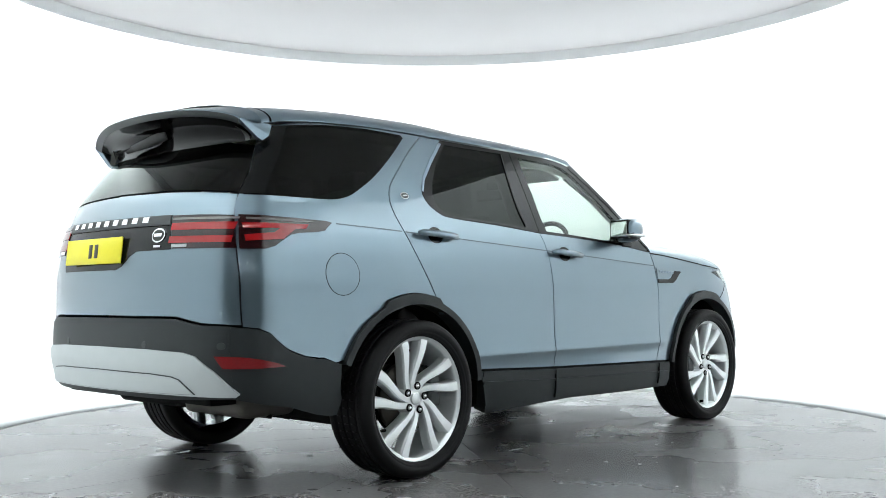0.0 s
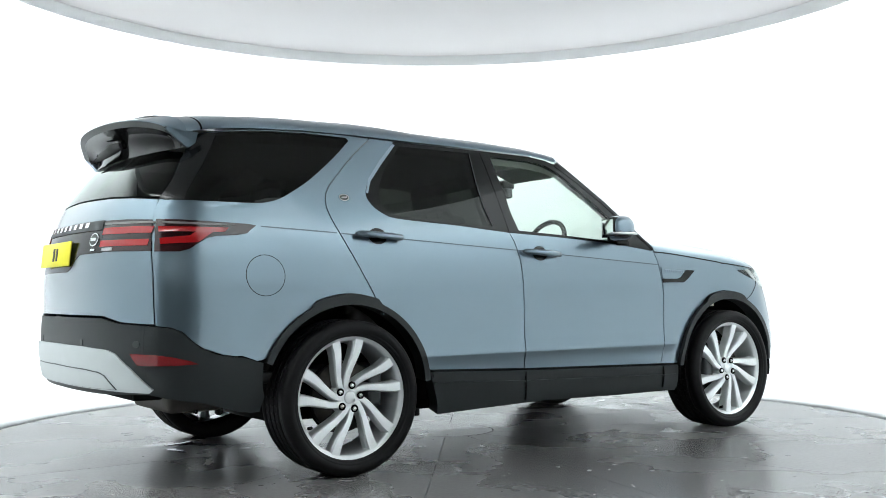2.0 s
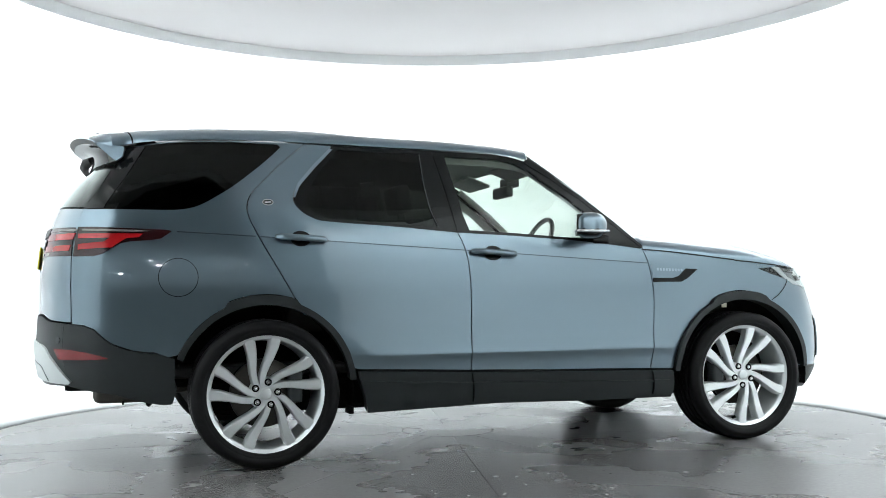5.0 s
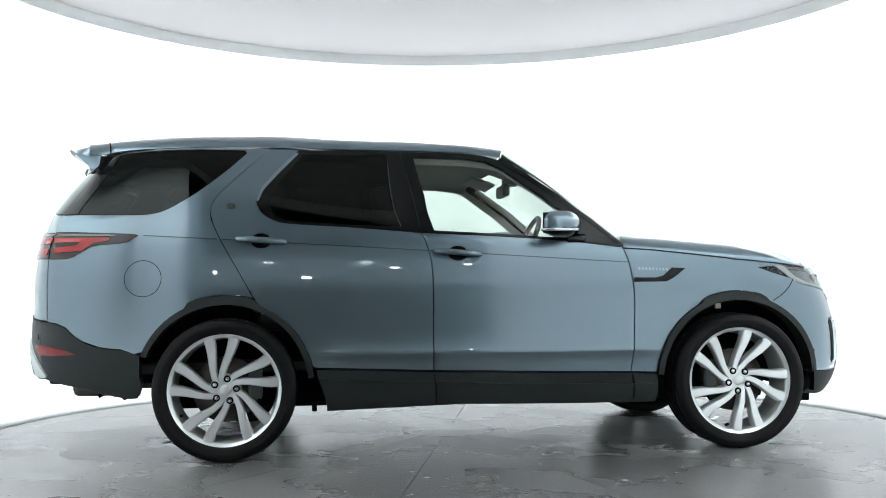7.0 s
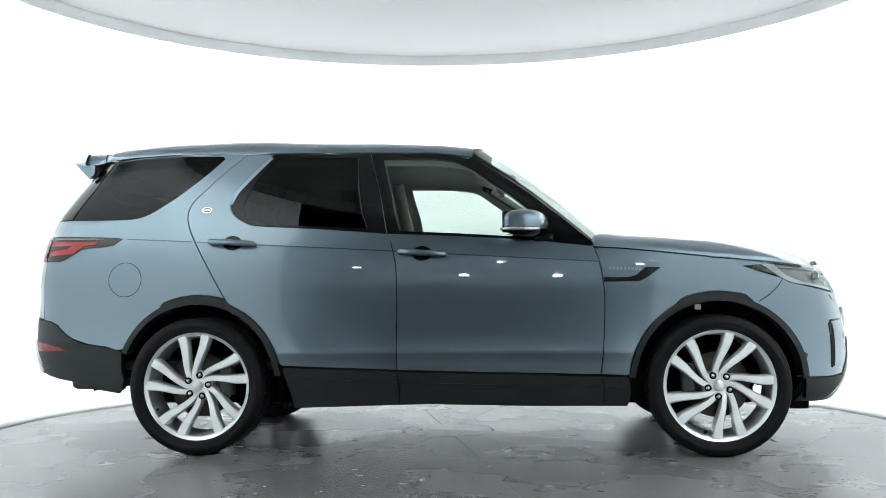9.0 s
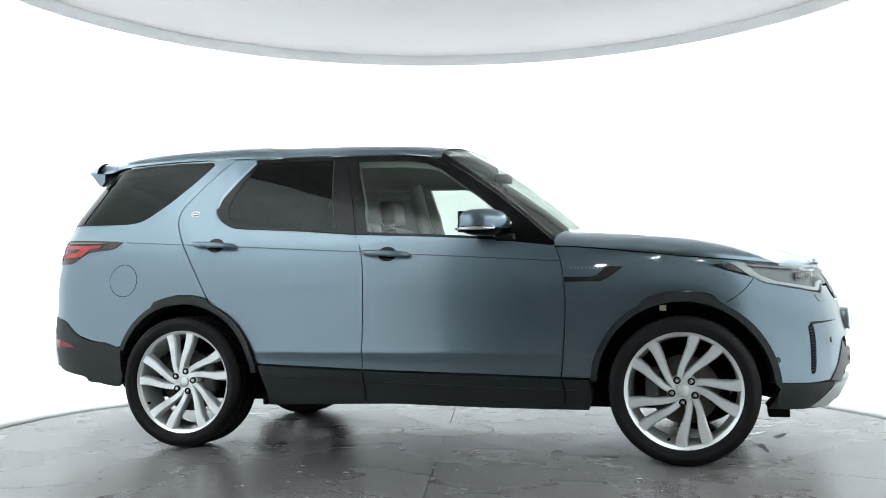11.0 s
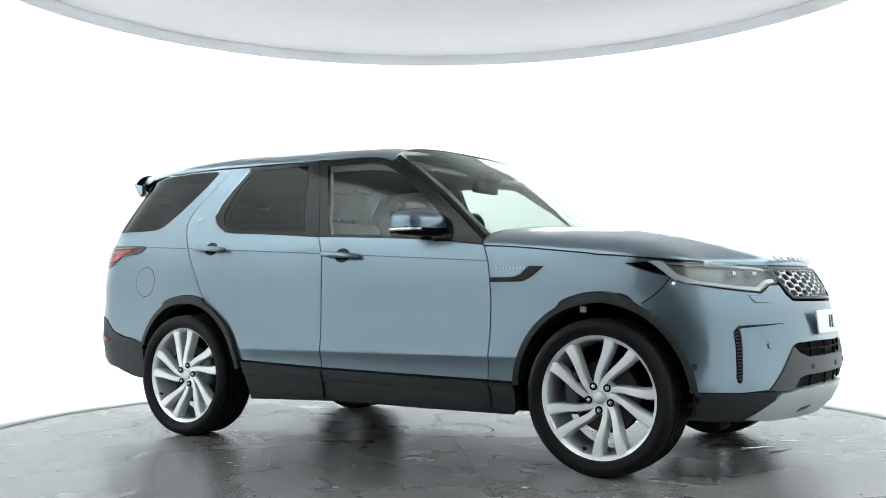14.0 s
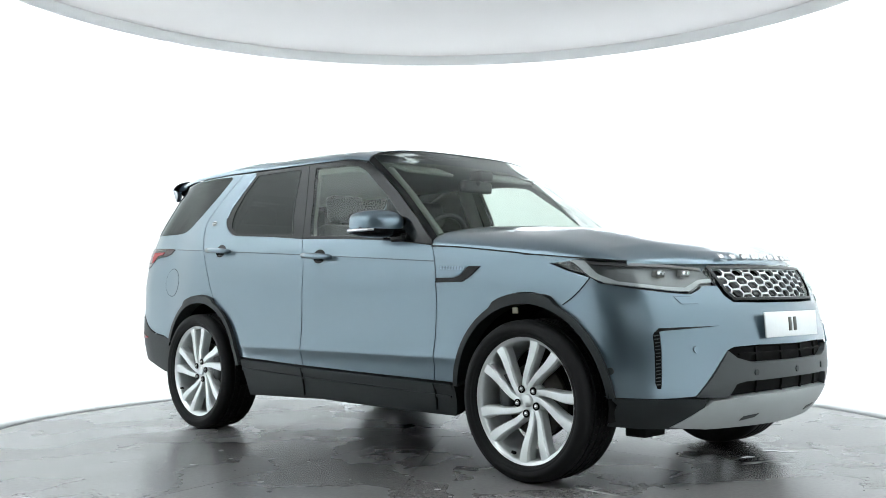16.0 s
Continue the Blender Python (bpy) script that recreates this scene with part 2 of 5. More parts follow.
def rear_x(y, z):
    k = np.clip(np.abs(y) / (TAPER * body_w(z)), 0, 1)
    return body_r(z) + RL - RL * (1 - k ** (1 / RQ)) ** (1 / RP)


def front_x(y, z):
    k = np.clip(np.abs(y) / body_w(z), 0, 1)
    return body_f(z) - FL + FL * (1 - k ** (1 / FQ)) ** (1 / FP)


def s_of(pt):
    """Way along the side, in metres from its middle: pt is (x, z), ("f", y, z) on the nose or ("r", y, z) on the tail."""
    if pt[0] in ("f", "r"):
        end, y, z = pt
        q = FQ if end == "f" else RQ
        k = min(1.0, abs(y) / float(body_w(z)) / (1 if end == 'f' else TAPER))
        phi = math.acos(min(1.0, k ** (1 / (2 * q)))) / (math.pi / 2)
        return ((MID + COR * phi) if end == "f" else -(MID + COR * phi), z)
    x, z = pt
    xa, xb = float(body_r(z)) + RL, float(body_f(z)) - FL
    if x > xb:
        u = min(1.0, (x - xb) / FL)
        return (MID + COR * math.asin(u ** (FP / 2)) / (math.pi / 2), z)
    if x < xa:
        u = min(1.0, (xa - x) / RL)
        return (-MID - COR * math.asin(u ** (RP / 2)) / (math.pi / 2), z)
    return (MID * (2 * (x - xa) / (xb - xa) - 1), z)


def side_points(s, z):
    """Places on the right side (y below 0) for arrays of way and height."""
    xa, xb, w = body_r(z) + RL, body_f(z) - FL, body_w(z)
    pf = np.clip((s - MID) / COR, 0, 1) * math.pi / 2
    pr = np.clip((-s - MID) / COR, 0, 1) * math.pi / 2
    x = np.where(s > MID, xb + FL * np.sin(pf) ** (2 / FP), np.where(s < -MID, xa - RL * np.sin(pr) ** (2 / RP), xa + (s / MID + 1) / 2 * (xb - xa)))
    y = w * taper(x) * np.cos(pf) ** (2 * FQ) * np.cos(pr) ** (2 * RQ) + crease(x, z)
    return np.stack([x, -y, z], -1)


def end_points(fn):
    return lambda y, z: np.stack([fn(y, z), y, z], -1)


def sheet_offset(fn, a, z, off):
    """Points of a body sheet and their outward normals."""
    e = 2e-3
    p = fn(a, z)
    n = np.cross(fn(a + e, z) - fn(a - e, z), fn(a, z + e) - fn(a, z - e))
    n /= np.maximum(np.linalg.norm(n, axis=-1, keepdims=True), 1e-9)
    out = p - np.array([0, 0, 0.9])
    flip = np.sign((n * out * [1, 1, 0]).sum(-1, keepdims=True))
    n = n * np.where(flip == 0, 1, flip)
    return p + n * np.asarray(off)[..., None], n


def inset(loop, gap):
    """Draw a closed outline in by a gap."""
    n = len(loop)
    area = sum(loop[i][0] * loop[(i + 1) % n][1] - loop[(i + 1) % n][0] * loop[i][1] for i in range(n))
    sgn = 1 if area > 0 else -1
    out = []
    for i in range(n):
        a, b, c = np.array(loop[i - 1]), np.array(loop[i]), np.array(loop[(i + 1) % n])
        d1, d2 = b - a, c - b
        l1, l2 = np.linalg.norm(d1), np.linalg.norm(d2)
        if l1 < 1e-9 or l2 < 1e-9:
            out.append(tuple(b))
            continue
        n1, n2 = np.array([-d1[1], d1[0]]) / l1 * sgn, np.array([-d2[1], d2[0]]) / l2 * sgn
        m = n1 + n2
        m = m / max(np.dot(m, m) / 2, 0.5)
        out.append(tuple(b + m * gap))
    return out


def dense(loop, step=.04):
    out = []
    for i, a in enumerate(loop):
        b = loop[(i + 1) % len(loop)]
        n = max(1, int(math.hypot(b[0] - a[0], b[1] - a[1]) / step))
        out += [(a[0] + (b[0] - a[0]) * k / n, a[1] + (b[1] - a[1]) * k / n) for k in range(n)]
    return out


def tidy(loop):
    out = [loop[0]]
    for p in loop[1:]:
        if math.hypot(p[0] - out[-1][0], p[1] - out[-1][1]) > 1e-4:
            out.append(p)
    if math.hypot(out[0][0] - out[-1][0], out[0][1] - out[-1][1]) < 1e-4:
        out.pop()
    return out


def shell(fn, loop, holes=(), off=0.0, gap=0.0028, lip=0.025, step=(.05, .03), mirror=False, crown=0.0):
    """A pressed panel: an outline in (way, height) laid on a body sheet, with edges turned in."""
    bm = bmesh.new()
    loop = dense(tidy(inset(tidy(loop), gap)))
    rings = [loop]
    path = list(loop)
    for h in holes:
        h = dense(tidy(inset(tidy(h), -gap * 0)))
        rings.append(h)
        best = min(((math.hypot(p[0] - q[0], p[1] - q[1]), i, j) for i, p in enumerate(path) for j, q in enumerate(h)))
        _, i, j = best
        def area(l):
            return sum(l[k - 1][0] * l[k][1] - l[k][0] * l[k - 1][1] for k in range(len(l)))
        hh = h[j:] + h[:j]
        if (area(loop) > 0) == (area(h) > 0):
            hh = [hh[0]] + hh[1:][::-1]
        path = path[:i + 1] + hh + [hh[0]] + path[i:]
    bm.faces.new([bm.verts.new((p[0], 0, p[1])) for p in path])
    lo = [min(p[k] for p in loop) for k in (0, 1)]
    hi = [max(p[k] for p in loop) for k in (0, 1)]
    for k, ax in ((0, (1, 0, 0)), (1, (0, 0, 1))):
        q = math.floor(lo[k] / step[k]) * step[k] + step[k]
        extra = [v for v in (.555, .568, .575, .582, .593) if k == 1 and lo[1] < v < hi[1] and hi[1] - lo[1] > .2]
        for v in extra:
            bmesh.ops.bisect_plane(bm, geom=bm.verts[:] + bm.edges[:] + bm.faces[:], dist=1e-6, plane_co=(0, 0, v), plane_no=ax)
        while q < hi[k] - 1e-4:
            co = (q, 0, 0) if k == 0 else (0, 0, q)
            bmesh.ops.bisect_plane(bm, geom=bm.verts[:] + bm.edges[:] + bm.faces[:], dist=1e-6, plane_co=co, plane_no=ax)
            q += step[k]
    vs = list(bm.verts)
    a, z = np.array([v.co.x for v in vs]), np.array([v.co.z for v in vs])
    p, n = sheet_offset(fn, a, z, np.full(len(vs), off))
    for v, q in zip(vs, p):
        v.co = q
    ctr = Vector(p.mean(0))
    out = Vector(n.mean(0))
    bm.normal_update()
    tot = Vector((0, 0, 0))
    for f in bm.faces:
        tot += f.normal * f.calc_area()
    if tot.dot(out) < 0:
        bmesh.ops.reverse_faces(bm, faces=bm.faces[:])
    for ring in rings if lip else ():
        a, z = np.array([q[0] for q in ring]), np.array([q[1] for q in ring])
        top, _ = sheet_offset(fn, a, z, np.full(len(ring), off))
        bot, _ = sheet_offset(fn, a, z, np.full(len(ring), off - lip))
        add_quads(bm, [top, bot], closed=True)
    if mirror:
        bmesh.ops.scale(bm, vec=(1, -1, 1), verts=bm.verts)
        bmesh.ops.reverse_faces(bm, faces=bm.faces[:])
    return bm


def side_shell(pts, holes=(), **kw):
    return shell(side_points, [s_of(p) for p in pts], [[s_of(p) for p in h] for h in holes], **kw)


def both(name, pts, material, parent, label="", holes=(), parents=None, **kw):
    """The same panel on the right and on the left side."""
    made = []
    for k, mir in enumerate((False, True)):
        made.append(part(name, side_shell(pts, holes, mirror=mir, **kw), material, parents[k] if parents else parent, label))
    return made


def nose(pts, **kw):
    return shell(end_points(front_x), pts, **kw)


def tail(pts, **kw):
    return shell(end_points(rear_x), pts, **kw)


def sym(half):
    """A closed outline from its half with y from 0 outwards."""
    return half + [(-y, z) for y, z in reversed(half) if abs(y) > 1e-6]


# ---- the studio: hall, ground, round wall with cove, hung disc, added light ring, turntable ----
def build_ground():
    bm = bmesh.new()
    n = 96
    for r0, r1 in ((3.09, 16.0),):
        rows = [[(r * math.cos(2 * math.pi * i / n), r * math.sin(2 * math.pi * i / n), -0.012) for r in (r0, 4, 6, 10, r1)] for i in range(n)]
        add_quads(bm, rows + [rows[0]])
    bmesh.ops.remove_doubles(bm, verts=bm.verts, dist=1e-5)
    bmesh.ops.recalc_face_normals(bm, faces=bm.faces)
    finish("ground", bm, HALL, None, "dark concrete hall floor outside the studio", True, "structure", "floor")


OPEN_RIGHT, OPEN_LEFT = 16.8, 25.5      # angles left open either side for the camera and for driving in


def build_wall():
    prof = [(3.075, 0.0)]
    for k in range(1, 15):
        a = radians(80 * k / 14)
        prof.append((3.075 + 0.10 + 1.5 * math.sin(a), 1.4 * (1 - math.cos(a))))
    r0, z0 = prof[-1]
    prof += [(r0 + (4.975 - r0) * t, z0 + (2.9 - z0) * t) for t in (.2, .4, .6, .8, 1.0)]
    prof += [(4.975, 3.4), (4.975, 4.6)]
    back = [(r + 0.1, z - 0.02) for r, z in reversed(prof)]
    bm = bmesh.new()
    lathe(bm, prof + back + [prof[0]], 120, "z", -90 + OPEN_RIGHT, 360 - OPEN_RIGHT - OPEN_LEFT)
    bmesh.ops.recalc_face_normals(bm, faces=bm.faces)
    finish("wall_round", bm, WALL, None, "seamless white curved studio wall with a cove", True, "structure", "wall")


def build_ceiling():
    bm = bmesh.new()
    lathe(bm, [(0.001, 4.62), (5.2, 4.62), (5.2, 4.72), (0.001, 4.72)], 72, "z")
    bmesh.ops.recalc_face_normals(bm, faces=bm.faces)
    finish("ceiling", bm, WALL, None, "white studio ceiling above the hung disc", True, "structure", "ceiling")
    disc = new("ceiling_disc")
    tagged(disc, "large round white fabric disc hung under the ceiling", "ceiling panel")
    disc.location = (0, 0, 3.26)
    bm = bmesh.new()
    lathe(bm, [(0.001, 0.104), (1.8, 0.102), (3.575, 0.100)], 120, "z")
    bmesh.ops.reverse_faces(bm, faces=bm.faces)
    part("fabric", bm, DISC, disc)
    bm = bmesh.new()
    prof = [(3.575, 0.100), (3.572, 0.004), (3.578, 0.0), (3.596, 0.0), (3.602, 0.004), (3.602, 0.13), (3.50, 0.13), (3.50, 0.106), (3.575, 0.104)]
    lathe(bm, prof, 160, "z")
    bmesh.ops.recalc_face_normals(bm, faces=bm.faces)
    part("rim", bm, RIM_TRIM, disc, "pale grey edge band")
    bm = bmesh.new()
    lathe(bm, [(0.001, 0.132), (3.5, 0.132)], 96, "z")
    part("back_panel", bm, WALL, disc)
    for k in range(6):
        a = radians(60 * k + 15)
        bm = bmesh.new()
        x, y = 2.4 * math.cos(a), 2.4 * math.sin(a)
        tube(bm, [(x, y, 0.13), (x, y, 1.36)], 0.012)
        part("hanger_rod", bm, CHROME, disc)
    # Unseen ring of light, added above the disc to brighten the wall.
    ring = new("added_light_ring")
    tagged(ring, "unseen ring of light added above the disc to light the wall", "ceiling light")
    ring.location = (0, 0, 4.45)
    bm = bmesh.new()
    lathe(bm, [(4.05, 0.0), (4.05, -0.05), (4.45, -0.05), (4.45, 0.0)], 120, "z")
    bmesh.ops.recalc_face_normals(bm, faces=bm.faces)
    part("diffuser", bm, GLOW, ring)
    bm = bmesh.new()
    lathe(bm, [(4.0, 0.0), (4.0, 0.17), (4.5, 0.17), (4.5, 0.0), (4.0, 0.0)], 120, "z")
    bmesh.ops.recalc_face_normals(bm, faces=bm.faces)
    part("housing", bm, GREY_TRIM, ring)


def build_hall():
    bm = bmesh.new()
    rbox(bm, (22, 22, 9), (0, 0, 4.4), 0)
    bmesh.ops.reverse_faces(bm, faces=bm.faces)
    bm.faces.ensure_lookup_table()
    finish("wall_hall", bm, HALL, None, "dark plain walls of the hall", False, "structure", "wall")
    for k, (x, y) in enumerate(((-2.6, -9.4), (-1.5, -8.6), (-1.1, -10.2), (-0.4, -8.8), (0.3, -10.4), (0.9, -8.6), (1.5, -9.6), (2.4, -8.9), (2.9, -10.3))):
        lamp = new("tube_lamp")
        tagged(lamp, "twin fluorescent tube lamp under the hall roof", "ceiling light", "hall lamps")
        lamp.location = (x, y, 3.3)
        bm = bmesh.new()
        rbox(bm, (0.18, 0.11, 0.05), (0, 0, 0.035), 0.01)
        part("housing", bm, GREY_TRIM, lamp)
        for s in (-0.03, 0.03):
            bm = bmesh.new()
            tube(bm, [(-0.065, s, -0.003), (0.065, s, -0.003)], 0.008)
            part("tube", bm, TUBE_GLOW, lamp)


TUBE_GLOW = mat("tube_glow", (0.9, 0.9, 0.9), 0.5, emit=(0.95, 0.98, 1.0), emit_strength=170.0)
SECTOR = 360.0 / 14


def blob(rng, cx, cy, rx, ry, z, turn=0.0, n=40):
    """A ragged flat patch."""
    bm = bmesh.new()
    ph = [rng.uniform(0, 6.28) for _ in range(5)]
    pts = []
    for i in range(n):
        a = 2 * math.pi * i / n
        r = 1 + 0.25 * math.sin(2 * a + ph[0]) + 0.2 * math.sin(3 * a + ph[1]) + 0.16 * math.sin(5 * a + ph[2]) + 0.12 * math.sin(9 * a + ph[3]) + 0.08 * math.sin(14 * a + ph[4])
        x, y = rx * r * math.cos(a), ry * r * math.sin(a)
        c, s = math.cos(radians(turn)), math.sin(radians(turn))
        pts.append((cx + c * x - s * y, cy + s * x + c * y))
    top = [bm.verts.new((x, y, z)) for x, y in pts]
    bm.faces.new(top)
    low = [bm.verts.new((cx + (x - cx) * 1.04, cy + (y - cy) * 1.04, 0.0002)) for x, y in pts]
    for i in range(n):
        bm.faces.new((low[i], low[(i + 1) % n], top[(i + 1) % n], top[i]))
    return bm


def build_turntable():
    table = new("turntable")
    tagged(table, "large round grey turntable floor with radial joints", "turntable")
    bm = bmesh.new()
    lathe(bm, [(0.001, -0.02), (3.06, -0.02), (3.06, -0.3), (0.001, -0.3)], 96, "z")
    bmesh.ops.recalc_face_normals(bm, faces=bm.faces)
    part("base_disc", bm, UNDER, table)
    for k in range(14):
        bm = bmesh.new()
        g = 0.0022
        a0, a1 = radians(SECTOR * k), radians(SECTOR * (k + 1))
        rows = []
        radii = (0.305, 0.8, 1.4, 2.0, 2.6, 3.06)
        for j in range(9):
            rows.append([])
            for r in radii:
                a = a0 + g / r + (a1 - a0 - 2 * g / r) * j / 8
                rows[-1].append((r * math.cos(a), r * math.sin(a), 0.0))
        vs = add_quads(bm, rows)
        ring = vs[0] + [row[-1] for row in vs[1:-1]] + vs[-1][::-1] + [row[0] for row in vs[-2:0:-1]]
        low = [bm.verts.new((v.co.x, v.co.y, -0.02)) for v in ring]
        for i in range(len(ring)):
            bm.faces.new((ring[i], ring[(i + 1) % len(ring)], low[(i + 1) % len(ring)], low[i]))
        bmesh.ops.recalc_face_normals(bm, faces=bm.faces)
        part("floor_panel", bm, FLOOR, table, smooth=False)
    bm = bmesh.new()
    lathe(bm, [(0.001, 0.0), (0.294, 0.0), (0.297, -0.003), (0.297, -0.02)], 64, "z")
    bmesh.ops.reverse_faces(bm, faces=bm.faces[:])
    part("centre_cap", bm, FLOOR, table, "round access cover in the middle", smooth=False)
    rng = random.Random(7)
    # water brought in by the tyres, and pale streaks, some painting reflections in it
    for cx, cy, rx, ry, tn in ((1.95, 0.25, .10, .03, 60), (2.02, 0.62, .08, .03, 30), (-1.62, 0.55, .11, .03, 15), (-1.75, 0.3, .08, .03, 100)):
        part("water_puddle", blob(rng, cx, cy, rx, ry, 0.0007, tn), WATER, table, "shallow puddle of clear water")
    for cx, cy, rx, ry, tn in ((1.05, -0.83, .17, .016, 4), (1.25, -0.80, .08, .012, 10), (1.95, -1.0, .2, .01, -4), (-0.35, -0.86, .05, .012, 0), (-0.2, -0.83, .03, .01, 30), (-1.55, -0.98, .07, .014, 5),
                               (-1.75, -0.2, .10, .02, 60), (-1.9, 0.0, .06, .02, 20), (2.1, 0.2, .12, .02, 70), (1.98, -0.3, .13, .022, 100)):
        part("pale_streak", blob(rng, cx, cy, rx, ry, 0.0007, tn, 48), SCUFF, table, "pale floor streak, some with wet reflections put into the colour")
    bm = bmesh.new()
    for _ in range(420):
        a, r = rng.uniform(0, 6.283), 2.95 * rng.random() ** .5
        q = rng.uniform(.002, .009) * (1 + 1.5 * rng.random() ** 4)
        ph = rng.uniform(0, 6.28)
        vs = [bm.verts.new((r * math.cos(a) + q * rng.uniform(.5, 1.4) * math.cos(ph + k * 1.047), r * math.sin(a) + q * rng.uniform(.5, 1.2) * math.sin(ph + k * 1.047), .0006)) for k in range(6)]
        bm.faces.new(vs)
    bmesh.ops.recalc_face_normals(bm, faces=bm.faces)
    tagged(part("grit", bm, SCUFF, table, "scattered pale grit and flecks"), kind="stuff")
    bm = bmesh.new()
    for _ in range(300):
        a, r = rng.uniform(0, 6.283), 2.95 * rng.random() ** .5
        q = rng.uniform(.002, .007)
        ph = rng.uniform(0, 6.28)
        vs = [bm.verts.new((r * math.cos(a) + q * rng.uniform(.5, 1.8) * math.cos(ph + k * 1.047), r * math.sin(a) + q * rng.uniform(.5, 1.2) * math.sin(ph + k * 1.047), .0005)) for k in range(6)]
        bm.faces.new(vs)
    tagged(part("dark_grit", bm, UNDER, table, "scattered dark grit"), kind="stuff")
    return table


# ---- the car ----
HUB_R, HUB_F, HUB_Z = -1.352, 1.571, 0.388


def arch(xh, r, a0, a1, n=22, bump=0.0, zc=HUB_Z + .012):
    """Part of a wheel arch; bump lifts the flat top."""
    out = []
    for i in range(n + 1):
        a = a0 + (a1 - a0) * i / n
        k = max(0.0, min(1.0, (24 - abs(a - 92)) / 3))
        rr = r + bump * k
        out.append((xh + rr * math.cos(radians(a)), zc + rr * math.sin(radians(a))))
    return out


TAILGAP = [(-2.092, 1.618), (-2.182, 1.462), (-2.255, 1.36), (-2.293, 1.266), (-2.314, 1.11), (-2.314, .918), (-2.313, .857), (-2.310, .765)]
DOOR_R = [(-1.109, 1.738), (-1.237, 1.63), (-1.345, 1.522), (-1.416, 1.444), (-1.439, 1.376), (-1.427, 1.307), (-1.377, 1.201), (-1.275, 1.021), (-1.150, .80)]
DOOR_M = [(-.375, 1.728), (-.339, 1.589), (-.298, 1.412), (-.267, 1.249), (-.238, 1.18), (-.213, 1.068), (-.206, .9), (-.208, .659), (-.207, .483)]
DOOR_F = [(.900, 1.163), (.932, 1.076), (.95, .964), (.958, .85), (.945, .578), (.930, .447)]
R_WIN = [(-.955, 1.735), (-.975, 1.712), (-1.062, 1.618), (-1.152, 1.51), (-1.189, 1.431), (-1.162, 1.37), (-1.092, 1.323), (-1.0, 1.302), (-.644, 1.28), (-.267, 1.249)]
BELT = [(-.267, 1.249), (.06, 1.235), (.38, 1.216), (.584, 1.201), (.900, 1.163)]
SILL_T = [(-.86, .499), (-.207, .474), (.35, .460), (.935, .447)]
BUMP_R = [(-2.31, .765), (-2.25, .757), (-2.203, .737), (-2.145, .682), (-2.116, .663), (-1.958, .616), (-1.84, .588)]
SHUT = [(.898, 1.160), (1.119, 1.144), (1.648, 1.087), (1.90, 1.062), (2.06, 1.046)]


